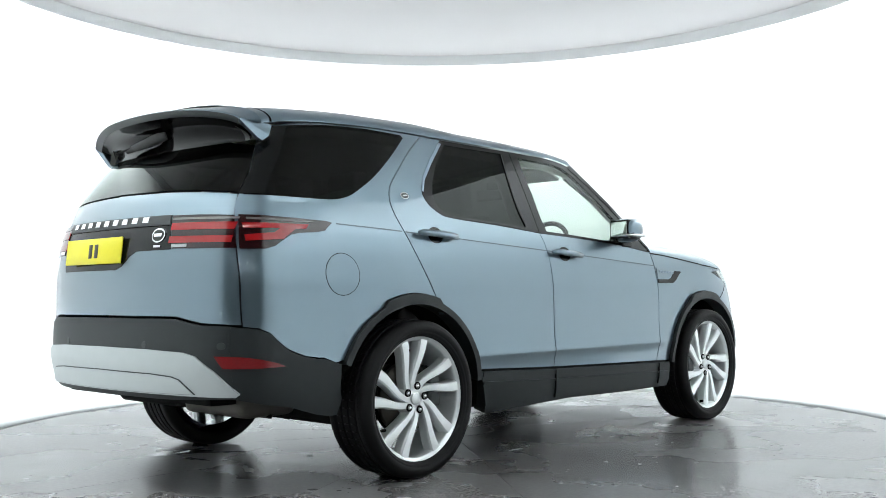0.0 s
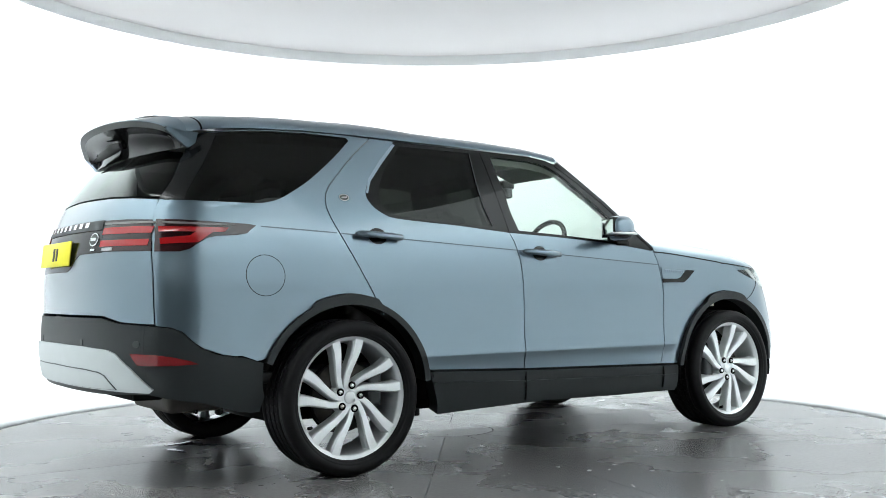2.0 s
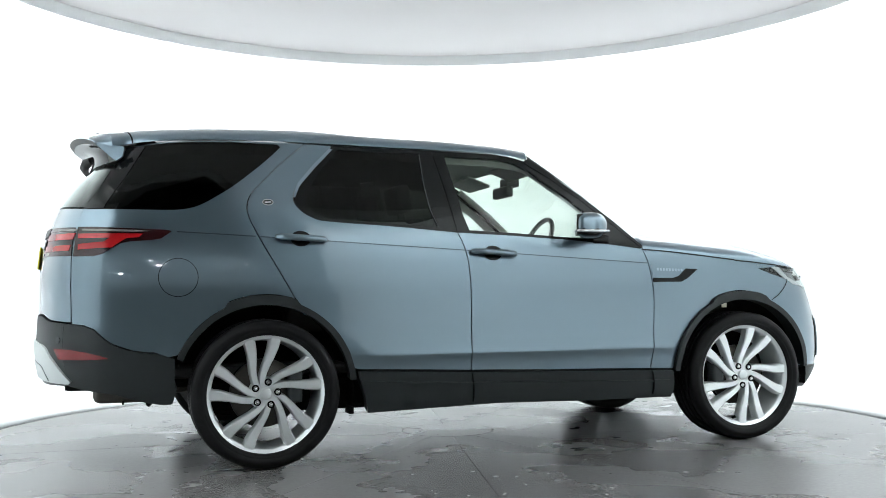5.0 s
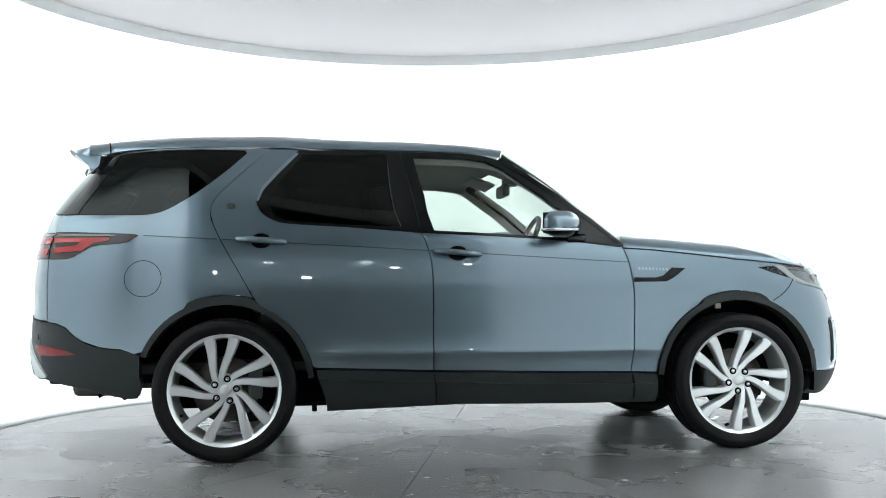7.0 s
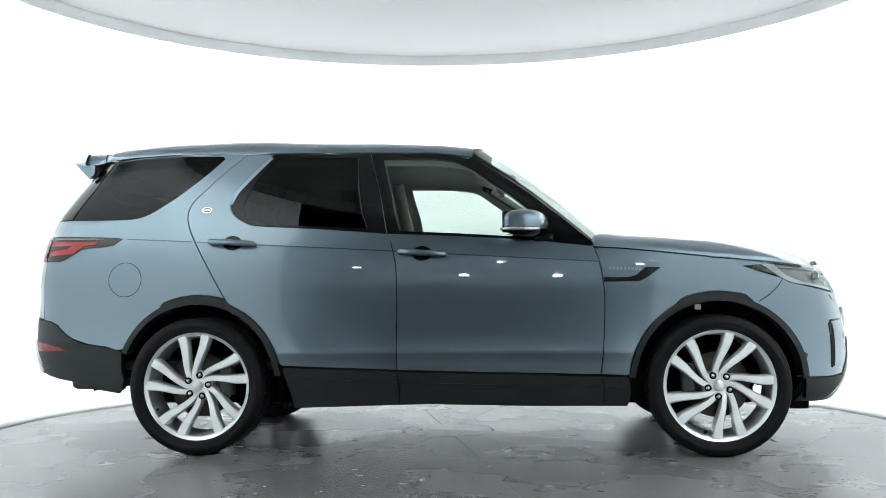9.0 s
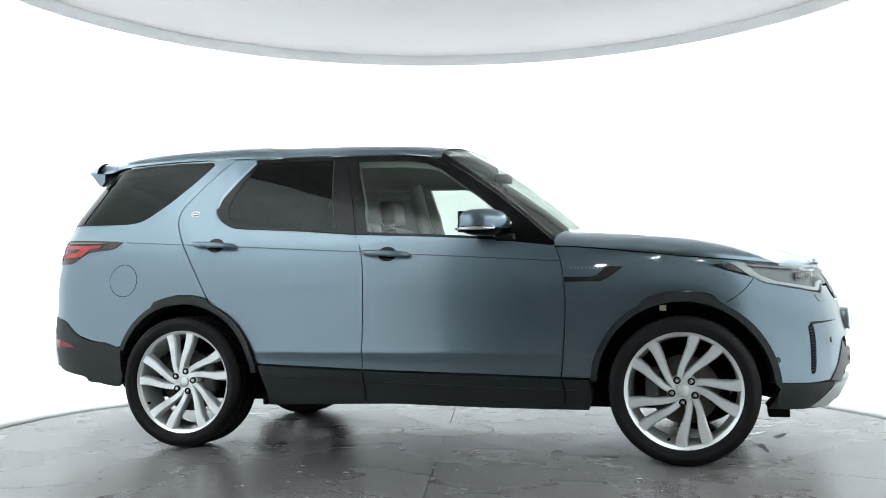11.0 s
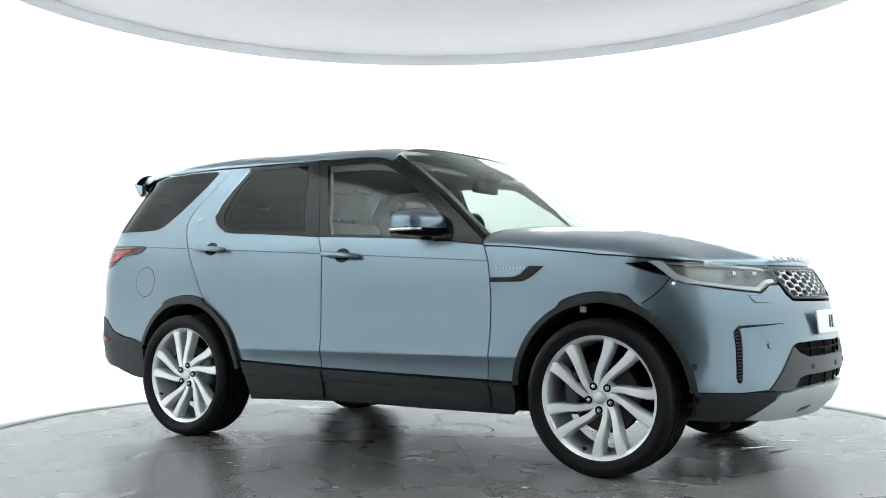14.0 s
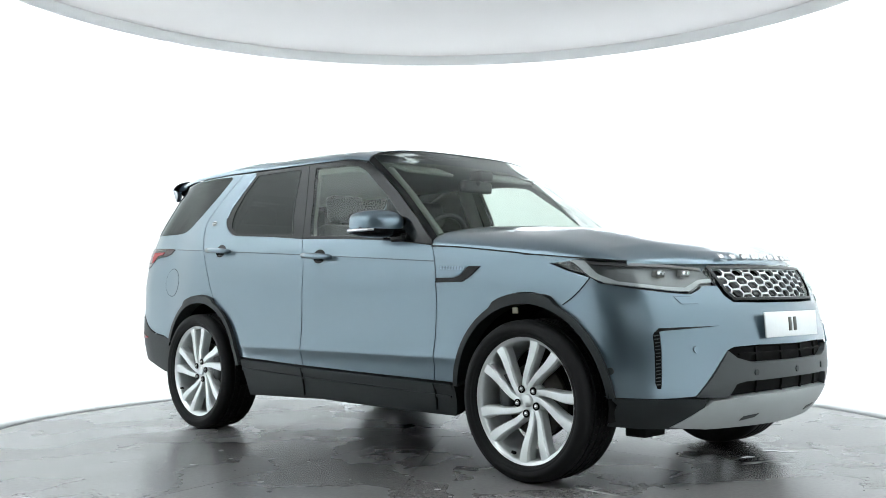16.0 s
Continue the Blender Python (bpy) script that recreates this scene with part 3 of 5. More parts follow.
def build_body(car):
    # rear quarter, with its window set in
    door_r = smooth_line(DOOR_R, 5)
    gap = smooth_line(TAILGAP, 4)
    q_win = [(-2.05, 1.690), (-1.90, 1.712), (-1.772, 1.724), (-1.518, 1.733), (-1.26, 1.728)] + smooth_line([(-1.245, 1.712), (-1.352, 1.612), (-1.497, 1.494), (-1.606, 1.422), (-1.69, 1.376), (-1.77, 1.355), (-1.86, 1.350)], 4) + [(-2.245, 1.353), (-2.19, 1.44)]
    outer = [(-2.06, 1.665)] + gap + BUMP_R + arch(HUB_R, .484, 156, 58, 22, .022) + door_r[::-1] + [(-1.26, 1.742), (-1.518, 1.740), (-1.772, 1.731), (-1.95, 1.716), (-2.04, 1.70)]
    quarters = both("rear_quarter_panel", outer, PAINT, car, holes=[q_win])
    both("quarter_window", q_win, GLASS_DARK, car, "dark privacy glass", parents=quarters, gap=0.001, off=0.001, lip=0.004)
    pillar = [(-1.95, 1.702), (-2.045, 1.696), (-2.058, 1.668)] + [p for p in gap if p[1] > 1.358] + [(-2.277, 1.357), (-2.16, 1.357), (-2.05, 1.53)]
    both("window_trim", pillar, GLOSS_BLACK, car, parents=quarters, off=0.004, lip=0.01, gap=0)
    both("fuel_flap", [(-1.795 + .097 * math.cos(k * math.pi / 18), .998 + .097 * math.sin(k * math.pi / 18)) for k in range(36)], PAINT, car, parents=quarters, off=0.0015, lip=0.006, gap=0.0)
    both("flap_joint", [(-1.795 + .1005 * math.cos(k * math.pi / 18), .998 + .1005 * math.sin(k * math.pi / 18)) for k in range(36)], UNDER, car, parents=quarters, off=0.0006, lip=0.002, gap=0.0)

    # rear doors
    r_win = smooth_line(R_WIN, 4)
    lower = arch(HUB_R, .484, 13, 58, 10, .0)
    d_out = door_r + lower[::-1] + SILL_T[:2] + smooth_line(DOOR_M[3:], 4)[::-1] + r_win[::-1]
    doors_r = both("rear_door", d_out, PAINT, car)
    frame_out = [(-.955, 1.735)] + r_win[1:] + smooth_line(DOOR_M[:4], 4)[::-1]
    r_glass = [(-.93, 1.708), (-1.041, 1.578), (-1.10, 1.475), (-1.115, 1.42), (-1.09, 1.352), (-1.02, 1.318), (-.70, 1.298), (-.385, 1.280), (-.43, 1.48), (-.455, 1.705)]
    both("window_frame", frame_out, GLOSS_BLACK, car, parents=doors_r, holes=[r_glass], gap=0.002)
    both("window_pane", r_glass, GLASS_DARK, car, "dark privacy glass", parents=doors_r, gap=0.0, off=-0.003, lip=0.004)
    both("pillar_bead", [(-.452, 1.70), (-.447, 1.70), (-.378, 1.285), (-.383, 1.285)], GREY_TRIM, car, parents=doors_r, off=0.003, lip=0.004, gap=0)
    both("bright_strip", [(-.955, 1.712), (-1.062, 1.600), (-1.152, 1.495), (-1.178, 1.432), (-1.189, 1.434), (-1.160, 1.512), (-1.068, 1.620), (-.972, 1.716)], LETTER_BLUE, car, parents=doors_r, off=0.003, lip=0.004, gap=0)

    # front doors
    f_out = BELT + smooth_line(DOOR_F, 4)[1:] + [SILL_T[2], SILL_T[1]] + smooth_line(DOOR_M[3:], 4)[::-1][:-1]
    doors_f = both("front_door", f_out, PAINT, car)
    ff_out = smooth_line(DOOR_M[:4], 4) + BELT[1:] + [(.84, 1.222), (.72, 1.320), (.54, 1.462), (.36, 1.588), (.20, 1.686), (.12, 1.708), (0, 1.722)]
    f_glass = [(-.300, 1.698), (-.242, 1.47), (-.192, 1.262), (.1, 1.247), (.36, 1.230), (.60, 1.215), (.66, 1.300), (.443, 1.470), (.22, 1.628), (.122, 1.672), (.007, 1.689)]
    both("window_frame", ff_out, GLOSS_BLACK, car, parents=doors_f, holes=[f_glass], gap=0.002)
    both("window_pane", f_glass, GLASS_FRONT, car, "clear green-tinted glass", parents=doors_f, gap=0.0, off=-0.003, lip=0.004)
    both("inner_frame", ff_out, INT_LIGHT, car, "pale inner window surround", parents=doors_f, holes=[[(x * .985 + .002, 1.46 + (z - 1.46) * .96) for x, z in f_glass]], gap=0.004, off=-.045, lip=0.0)
    for parents, (hx, hz) in ((doors_r, (-1.161, 1.205)), (doors_f, (-.063, 1.133))):
        for p, mir in zip(parents, (1, -1)):
            y = -float(side_y(hx, hz))
            bm = bmesh.new()
            tube(bm, [(hx - .135, y - .012, hz + .008), (hx - .125, y - .032, hz + .008), (hx - .06, y - .040, hz + .005), (hx, y - .042, hz + .001), (hx + .06, y - .041, hz - .003), (hx + .125, y - .034, hz - .008), (hx + .137, y - .012, hz - .009)],
                 [.008, .016, .018, .018, .018, .016, .008], 10)
            bmesh.ops.scale(bm, vec=(1, mir, 1), verts=bm.verts)
            bmesh.ops.recalc_face_normals(bm, faces=bm.faces)
            part("door_handle", bm, PAINT, p)
            pts = [(hx + .055 * math.cos(k * math.pi / 12), hz + .042 * math.sin(k * math.pi / 12) - .002) for k in range(24)]
            part("handle_cup", side_shell(pts, gap=0, off=.003, lip=.006, mirror=mir < 0), GLOSS_BLACK, p)

    # front wings
    shut = smooth_line(SHUT, 4)
    wing = shut[:13] + [(1.719, 1.041), (1.796, 1.013), (1.930, .973), (1.792, .848)] + arch(HUB_F, .484, 63, 175, 22, .022) + [(1.03, .444), (.930, .447)] + smooth_line(DOOR_F, 4)[::-1][1:]
    wings = both("front_wing", wing, PAINT, car)
    both("bonnet_joint", [(x, z + .001) for x, z in shut] + [(x, z - .006) for x, z in shut[::-1]], UNDER, car, parents=wings, off=.0025, lip=.004, gap=0)
    both("wing_joint", [(1.931, .974), (1.934, .971), (1.796, .845), (1.793, .848)], UNDER, car, parents=wings, off=.0025, lip=.004, gap=0)
    both("wing_vent", [(.955, .961), (1.148, .962), (1.195, .985), (1.267, 1.039), (1.185, 1.042), (1.13, .996), (1.09, .985), (.955, .986)], GLOSS_BLACK, car, parents=wings, off=.006, lip=.010, gap=0)
    both("vent_plate", [(.955, .990), (1.088, .989), (1.125, 1.0), (1.176, 1.040), (.952, 1.062)], PAINT, car, parents=wings, off=.005, lip=.008, gap=0)
    for k in range(9):
        x = .985 + k * .0205
        both("letter_bar", [(x, 1.030 - k * .0007), (x + .011, 1.030 - k * .0007), (x + .011, 1.045 - k * .0007), (x, 1.045 - k * .0007)], LETTER_BLUE, car, parents=wings, off=.0075, lip=.003, gap=0)

    # crease along the flank, at handle height: a strip with the shade put into its colour
    for parents, x0, x1 in ((quarters, -1.80, -1.40), (doors_r, -1.375, -.232), (doors_f, -.222, .925)):
        zl = lambda x: float(np.interp(x, (-1.82, -1.1, -.2, .95), (1.237, 1.197, 1.145, 1.074)))
        xs = [x0 + (x1 - x0) * k / 10 for k in range(11)]
        both("crease_shade", [(x, zl(x) + .003) for x in xs] + [(x, zl(x) - .003) for x in xs[::-1]], CREASE, car, parents=parents, off=.0012, lip=.002, gap=0)
    # bonnet
    bm = bmesh.new()
    rows = []
    zc = lambda u: float(np.interp(u, (0, .3, .5, .68, .85, .95, 1), (1.275, 1.25, 1.225, 1.185, 1.135, 1.09, 1.05)))
    edge = smooth_line(SHUT, 8)
    nu = 40
    vv = [math.sin(math.pi / 2 * (k / 18)) if k >= 0 else -math.sin(math.pi / 2 * (-k / 18)) for k in range(-18, 19)]
    for i in range(nu + 1):
        u = i / nu
        tpos = u * (len(edge) - 1)
        i0 = min(int(tpos), len(edge) - 2)
        e = [edge[i0][k] + (edge[i0 + 1][k] - edge[i0][k]) * (tpos - i0) for k in (0, 1)]
        w = float(side_y(e[0], e[1])) + .002
        row = []
        for v in vv:
            y = v * w
            x_back = .90 + .24 * (1 - abs(v) ** 2.2)
            zz = e[1] + (zc(u) - e[1]) * (1 - abs(v) ** 4.5) ** .5
            x_front = float(front_x(v * .80, 1.035)) - .004 if u > 0 else 0
            xe = e[0]
            k = abs(v) ** 3
            x_lin = x_back + (x_front - x_back) * u
            x = x_lin * (1 - k) + xe * k
            zz += .012 * math.exp(-((abs(v) - .62) / .10) ** 2) * math.sin(math.pi * min(1, u * 1.05)) ** .5
            row.append((x, y, zz))
        rows.append(row)
    rows.append([(p[0] + .004, p[1], p[2] - .018) for p in rows[-1]])
    rows.insert(0, [(p[0] - .01, p[1], p[2] - .02) for p in rows[0]])
    add_quads(bm, rows)
    bmesh.ops.recalc_face_normals(bm, faces=bm.faces)
    bonnet = part("bonnet", bm, PAINT, car)
    for k in range(9):
        y = -.335 + k * .0838
        x = float(front_x(y, 1.035)) - .035
        bm = bmesh.new()
        rbox(bm, (.006, .050, .028), (x + .020, y, 1.070), .001, 1, Matrix.Rotation(radians(-35), 4, "Y"))
        part("letter_bar", bm, LETTER, bonnet)

    # roof
    bm = bmesh.new()
    rows = []
    zedge = lambda x: float(np.interp(x, (-2.2, -2.05, -1.95, -1.77, -1.5, -1.2, -.375, 0, .12, .22), (1.672, 1.705, 1.722, 1.735, 1.745, 1.747, 1.735, 1.727, 1.713, 1.695)))
    zmid = lambda x: float(blend((-2.3, -2.0, -1.6, -1.1, -.95, -.75, -.3, 0, .12, .25), (1.798, 1.815, 1.842, 1.855, 1.850, 1.834, 1.824, 1.806, 1.794, 1.776), x, .06))
    def roof_row(u, lift=0.0):
        row = []
        for v in vv:
            x0, x1 = -2.14 - .10 * (1 - v * v), .215 + .10 * (1 - v * v)
            x = x0 + (x1 - x0) * u
            xs = -2.1 + 2.32 * u
            ze = zedge(xs)
            w = float(side_y(max(xs, -2.0), ze)) + .001
            h = (1 - abs(v) ** 5) ** .5
            row.append((x, v * (w + lift), ze + (zmid(xs) - ze) * h + lift * h))
        return row

    for i in range(61):
        rows.append(roof_row(i / 60))
    add_quads(bm, rows)
    bmesh.ops.recalc_face_normals(bm, faces=bm.faces)
    roof = part("roof", bm, PAINT, car)
    bm = bmesh.new()
    add_quads(bm, [roof_row(.050, .0012), roof_row(.0535, .0012)])
    bmesh.ops.recalc_face_normals(bm, faces=bm.faces)
    part("roof_joint", bm, UNDER, roof)
    bm = bmesh.new()
    bm2 = [[(p[0], p[1] * .95, p[2] - .075) for p in row] for row in rows]
    add_quads(bm, bm2)
    part("headliner", bm, INT_LIGHT, roof, "pale fabric headliner")
    for mir in (1, -1):
        bm = bmesh.new()
        r2 = []
        for i in range(25):
            xs = -1.93 + .85 * i / 24
            ze = zedge(xs)
            w = float(side_y(max(xs, -2.0), ze))
            v = .84
            zz = ze + (zmid(xs) - ze) * (1 - v ** 5) ** .5
            k = .003 * min(1, i / 3, (24 - i) / 3)
            r2.append([(xs, mir * -(v + .035) * w, zz - .024), (xs, mir * -(v + .03) * w, zz + k - .010), (xs, mir * -v * w, zz + k - .003), (xs, mir * -(v - .04) * w, zz + .0)])
        add_quads(bm, r2)
        bmesh.ops.recalc_face_normals(bm, faces=bm.faces)
        part("roof_rail", bm, GLOSS_BLACK, roof, "gloss black rail cover")

    # windscreen and its pillars
    bm = bmesh.new()
    rows = []
    side = [(.22, 1.690), (.389, 1.590), (.575, 1.460), (.757, 1.308), (.895, 1.185)]
    cen = [(.32, 1.772), (.55, 1.645), (.78, 1.490), (1.0, 1.33), (1.16, 1.215)]
    ss, cc = smooth_line(side, 5), smooth_line(cen, 5)
    for k, (a, c) in enumerate(zip(ss, cc)):
        t = min(1.0, k / 12)
        w = float(side_y(a[0], a[1])) - .010 * t
        rows.append([(a[0] + (c[0] - a[0]) * (1 - abs(v) ** 2.4), v * w, a[1] + (c[1] - a[1]) * ((1 - t) * (1 - abs(v) ** 5) ** .5 + t * (1 - abs(v) ** 2.6))) for v in vv])
    add_quads(bm, [r[3:-3] for r in rows])
    bmesh.ops.recalc_face_normals(bm, faces=bm.faces)
    part("windscreen", bm, GLASS_FRONT, car, "large clear green-tinted windscreen")
    for sl in (slice(0, 4), slice(-4, None)):
        bm = bmesh.new()
        add_quads(bm, [r[sl] for r in rows])
        add_quads(bm, [[(x - .01, y * .96, z - .03) for x, y, z in r[sl]] for r in rows])
        part("windscreen_pillar", bm, GLOSS_BLACK, car)
    both("pillar_cover", [(.21, 1.690), (.36, 1.600), (.54, 1.472), (.72, 1.330), (.895, 1.180), (.90, 1.165), (.84, 1.215), (.72, 1.312), (.54, 1.454), (.36, 1.580), (.20, 1.676)], GLOSS_BLACK, car, off=.004, gap=-.004)
    bm = bmesh.new()
    for u in (0,):
        back, fro = rows[-1], [(.90 + .24 * (1 - abs(v) ** 2.2) + .02, v * .89, 1.16 + .085 * (1 - abs(v) ** 4.5) ** .5) for v in vv]
        add_quads(bm, [[(x - .02, y, z - .01) for x, y, z in back], [(x, y, z - .03) for x, y, z in fro]])
    part("scuttle", bm, UNDER, car)

    # sills, arches, lower cladding
    both("sill_cladding", [(-.86, .492), (-.207, .467), (.35, .453), (.93, .440), (1.08, .436), (1.075, .275), (.55, .275), (-.04, .285), (-.485, .272), (-.80, .262)], CLADDING, car, off=.012, lip=.08, gap=.001)
    both("sill_ridge", [(-.84, .435), (-.207, .41), (.35, .395), (1.06, .378), (1.06, .366), (.35, .384), (-.207, .398), (-.84, .42)], CLADDING, car, off=.020, lip=.02, gap=0)
    both("sill_band", [(-.85, .489), (-.207, .464), (.35, .450), (.93, .437), (1.07, .433), (1.07, .405), (.35, .420), (-.207, .434), (-.845, .459)], CLADDING, car, off=.017, lip=.01, gap=.001)
    for x0 in (-.207, .934):
        zt = .462 if x0 < 0 else .436
        both("sill_joint", [(x0 - .0025, zt), (x0 + .0025, zt), (x0 + .014, .30), (x0 + .009, .30)], UNDER, car, off=.0215, lip=.012, gap=0)
    for xh, a0, a1 in ((HUB_R, 6, 158), (HUB_F, 4, 176)):
        ring_out = arch(xh, .484, a0, a1, 44, .020)
        ring_in = arch(xh, .452, a0, a1, 44, .0)
        both("arch_trim", ring_out + ring_in[::-1], CLADDING, car, off=.026, lip=.09, gap=0, step=(.05, .05))
        for mir in (1, -1):
            bm = bmesh.new()
            prof = []
            rws = []
            for i in range(25):
                a = radians(-10 + (176 if xh == HUB_F else 172) * i / 24)
                rws.append([(xh + .47 * math.cos(a), mir * y, HUB_Z + .012 + .47 * math.sin(a)) for y in (-.93, -.55)])
            add_quads(bm, rws)
            bm.faces.new([bm.verts.new(r[1]) for r in rws])
            part("wheel_well", bm, UNDER, car)

    # rear bumper
    lower_side = [(-2.31, .762), (-2.25, .754), (-2.203, .734), (-2.145, .680), (-2.116, .660), (-1.958, .613), (-1.81, .580), (-1.80, .42), (-1.82, .355), (-1.861, .346), (-2.008, .38), (-2.10, .41), ("r", -.785, .455), ("r", -.785, .768)]
    both("rear_bumper_corner", lower_side, CLADDING, car, off=.004, lip=.06, gap=.0)
    rb = tail(sym([(0, .803), (.54, .800), (.67, .775), (.80, .768), (.80, .455), (.5, .445), (0, .445)]), off=.0045, lip=.03, gap=0)
    bumper = part("rear_bumper", rb, CLADDING, car)
    sk = [(0, .668), (.38, .665), (.60, .655), (.66, .640), (.743, .574), (.815, .478), (.80, .465), (.5, .470), (0, .470)]
    skid = part("skid_plate", tail(sym(sk), off=.015, lip=.03, gap=0), SKID, bumper, "silver painted skid plate")
    part("skid_inset", tail(sym([(0, .562), (.40, .558), (.53, .549), (.57, .538), (.636, .478), (.3, .476), (0, .476)]), off=.020, lip=.01, gap=0), SKID, bumper)
    part("inset_joint", tail(sym([(0, .567), (.40, .563), (.535, .554), (.577, .540), (.645, .476), (.3, .474), (0, .474)]), off=.0175, lip=.004, gap=0), GREY_TRIM, bumper)
    for mir in (False, True):
        part("reflector", side_shell([("r", -.743, .641), ("r", -.84, .636), (-2.24, .624), (-2.17, .606), (-2.13, .590), (-2.25, .586), ("r", -.775, .588)], off=.009, lip=.01, gap=0, mirror=mir), REFLECTOR, bumper, "dark red rear reflector")
    for y in (-.77, -.356, .356, .77):
        pts = [(y + .016 * math.cos(k * math.pi / 8), .684 + .016 * math.sin(k * math.pi / 8)) for k in range(16)]
        part("parking_sensor", tail(pts, off=.0075, lip=.004, gap=0), GREY_TRIM, bumper)

    # tailgate
    gy = lambda z: float(side_y(np.interp(z, [p[1] for p in TAILGAP][::-1], [p[0] for p in TAILGAP][::-1]), z))
    half = [(0, 1.388), (.4, 1.380), (.6, 1.370), (gy(1.358), 1.358)] + [(gy(z), z) for z in (1.30, 1.25, 1.18, 1.10, 1.0, .92, .85, .80)] + [(gy(.772), .772), (.68, .782), (.55, .810), (.3, .812), (0, .812)]
    gate = part("tailgate", tail(sym(half), off=0, lip=.03), PAINT, car)
    part("rear_window", tail(sym([(0, 1.392), (.4, 1.384), (.6, 1.374), (gy(1.362), 1.362), (gy(1.46), 1.46), (gy(1.60), 1.60), (.3, 1.66), (0, 1.67)]), off=.001, lip=.01), GLASS_DARK, gate, "dark tinted rear window")
    part("plate_recess", tail([(.455, 1.268), (-.455, 1.268), (-.495, 1.111), (-.254, 1.108), (-.205, 1.085), (-.149, 1.042), (-.10, 1.026), (.44, 1.026), (.46, 1.05)], off=.003, lip=.01, gap=0), GLOSS_BLACK, gate)
    part("plate_bar", tail([(.455, 1.266), (-.455, 1.266), (-.47, 1.222), (.455, 1.222)], off=.010, lip=.01, gap=0), GREY_TRIM, gate)
    for mir in (1, -1):
        o = [(mir * y, z) for y, z in ((-.462, 1.266), (-.62, 1.264), (-gy(1.26) - .004, 1.258), (-gy(1.11) - .004, 1.108), (-.50, 1.112))]
        lamp = part("tail_lamp", tail(o, off=.006, lip=.012, gap=.002), LAMP_SMOKE, gate, "smoked red tail lamp")
        part("clear_strip", tail([(mir * y, z) for y, z in ((-.475, 1.252), (-.775, 1.248), (-.775, 1.238), (-.475, 1.242))], off=.0085, lip=.003, gap=0), LAMP_STRIP, lamp)
        for z0, z1 in ((1.196, 1.228), (1.138, 1.168)):
            part("red_bar", tail([(mir * y, z) for y, z in ((-.478, z1), (-.775, z1 - .003), (-.775, z0 - .003), (-.478, z0))], off=.0085, lip=.003, gap=0), LAMP_RED, lamp)
        part("reverse_lamp", tail([(mir * y, z) for y, z in ((-.50, 1.132), (-.585, 1.132), (-.585, 1.118), (-.50, 1.118))], off=.0085, lip=.003, gap=0), LAMP_BLADE, lamp)
        side_l = [("r", -gy(1.258) - .012, 1.260), (-2.2, 1.258), (-2.0, 1.250), (-1.824, 1.238), (-1.87, 1.205), (-1.916, 1.190), (-2.03, 1.182), (-2.075, 1.172), (-2.16, 1.120), (-2.205, 1.106), ("r", -gy(1.11) - .010, 1.106)]
        lamp2 = part("side_tail_lamp", side_shell(side_l, off=.005, lip=.012, gap=.001, mirror=mir < 0), LAMP_SMOKE, car, "smoked red tail lamp wrapping round the corner")
        part("clear_strip", side_shell([(-2.26, 1.247), (-2.0, 1.241), (-1.93, 1.236), (-1.98, 1.231), (-2.26, 1.237)], off=.0075, lip=.003, gap=0, mirror=mir < 0), LAMP_STRIP, lamp2)
        part("red_bar", side_shell([(-2.28, 1.222), (-1.97, 1.222), (-1.99, 1.203), (-2.05, 1.198), (-2.12, 1.150), (-2.28, 1.140), (-2.28, 1.168), (-2.16, 1.180), (-2.13, 1.200), (-2.28, 1.198)], off=.0075, lip=.003, gap=0, mirror=mir < 0), LAMP_RED, lamp2)
    px = float(rear_x(.1, 1.12)) - .016
    plate = bmesh.new()
    rbox(plate, (.008, .535, .125), (px, .105, 1.120), .003, 1, Matrix.Rotation(radians(6), 4, "Y"))
    plate = part("number_plate", plate, PLATE_YELLOW, gate, "yellow number plate with plain dark bars")
    for y in (.125, .070):
        bm = bmesh.new()
        rbox(bm, (.003, .030, .066), (px - .0055, y, 1.120), .001, 1, Matrix.Rotation(radians(6), 4, "Y"))
        part("plate_bar_mark", bm, PLATE_INK, plate)
    for k in range(9):
        y = .375 - k * .0838
        part("letter_bar", tail([(y - .022, 1.236), (y + .022, 1.236), (y + .022, 1.262), (y - .022, 1.262)], off=.013, lip=.005, gap=0), LETTER, gate)
    oval = lambda cy, cz, ry, rz: [(cy + ry * math.cos(k * math.pi / 12), cz + rz * math.sin(k * math.pi / 12)) for k in range(24)]
    em = part("emblem", tail(oval(-.405, 1.176, .043, .033), off=.008, lip=.008, gap=0), CHROME, gate, "small oval emblem")
    part("emblem_field", tail(oval(-.405, 1.176, .036, .026), off=.0095, lip=.003, gap=0), BADGE, gate)
    part("emblem_mark", tail([(-.430, 1.170), (-.380, 1.170), (-.380, 1.184), (-.430, 1.184)], off=.011, lip=.003, gap=0), CHROME, gate)
    part("emblem_bar", tail([(-.428, 1.122), (-.382, 1.122), (-.382, 1.132), (-.428, 1.132)], off=.006, lip=.003, gap=0), CHROME, gate)

    # spoiler over the rear window
    bm = bmesh.new()
    rows = []
    for i in range(9):
        u = i / 8
        row = []
        for v in vv:
            w = .716 - .056 * u
            lead = -2.12 - .10 * (1 - v * v)
            x = lead - (.085 + .045 * (1 - abs(v) ** 2.5)) * u
            ze = 1.690 + .026 * u
            zc_ = 1.803 - .020 * u
            row.append((x, v * w, ze + (zc_ - ze) * (1 - abs(v) ** (5 - 1.8 * u)) ** (.5 + .25 * u)))
        rows.append(row)
    lip = [(p[0] - .003, p[1] * .998, p[2] - .005) for p in rows[-1]]
    add_quads(bm, rows + [lip])
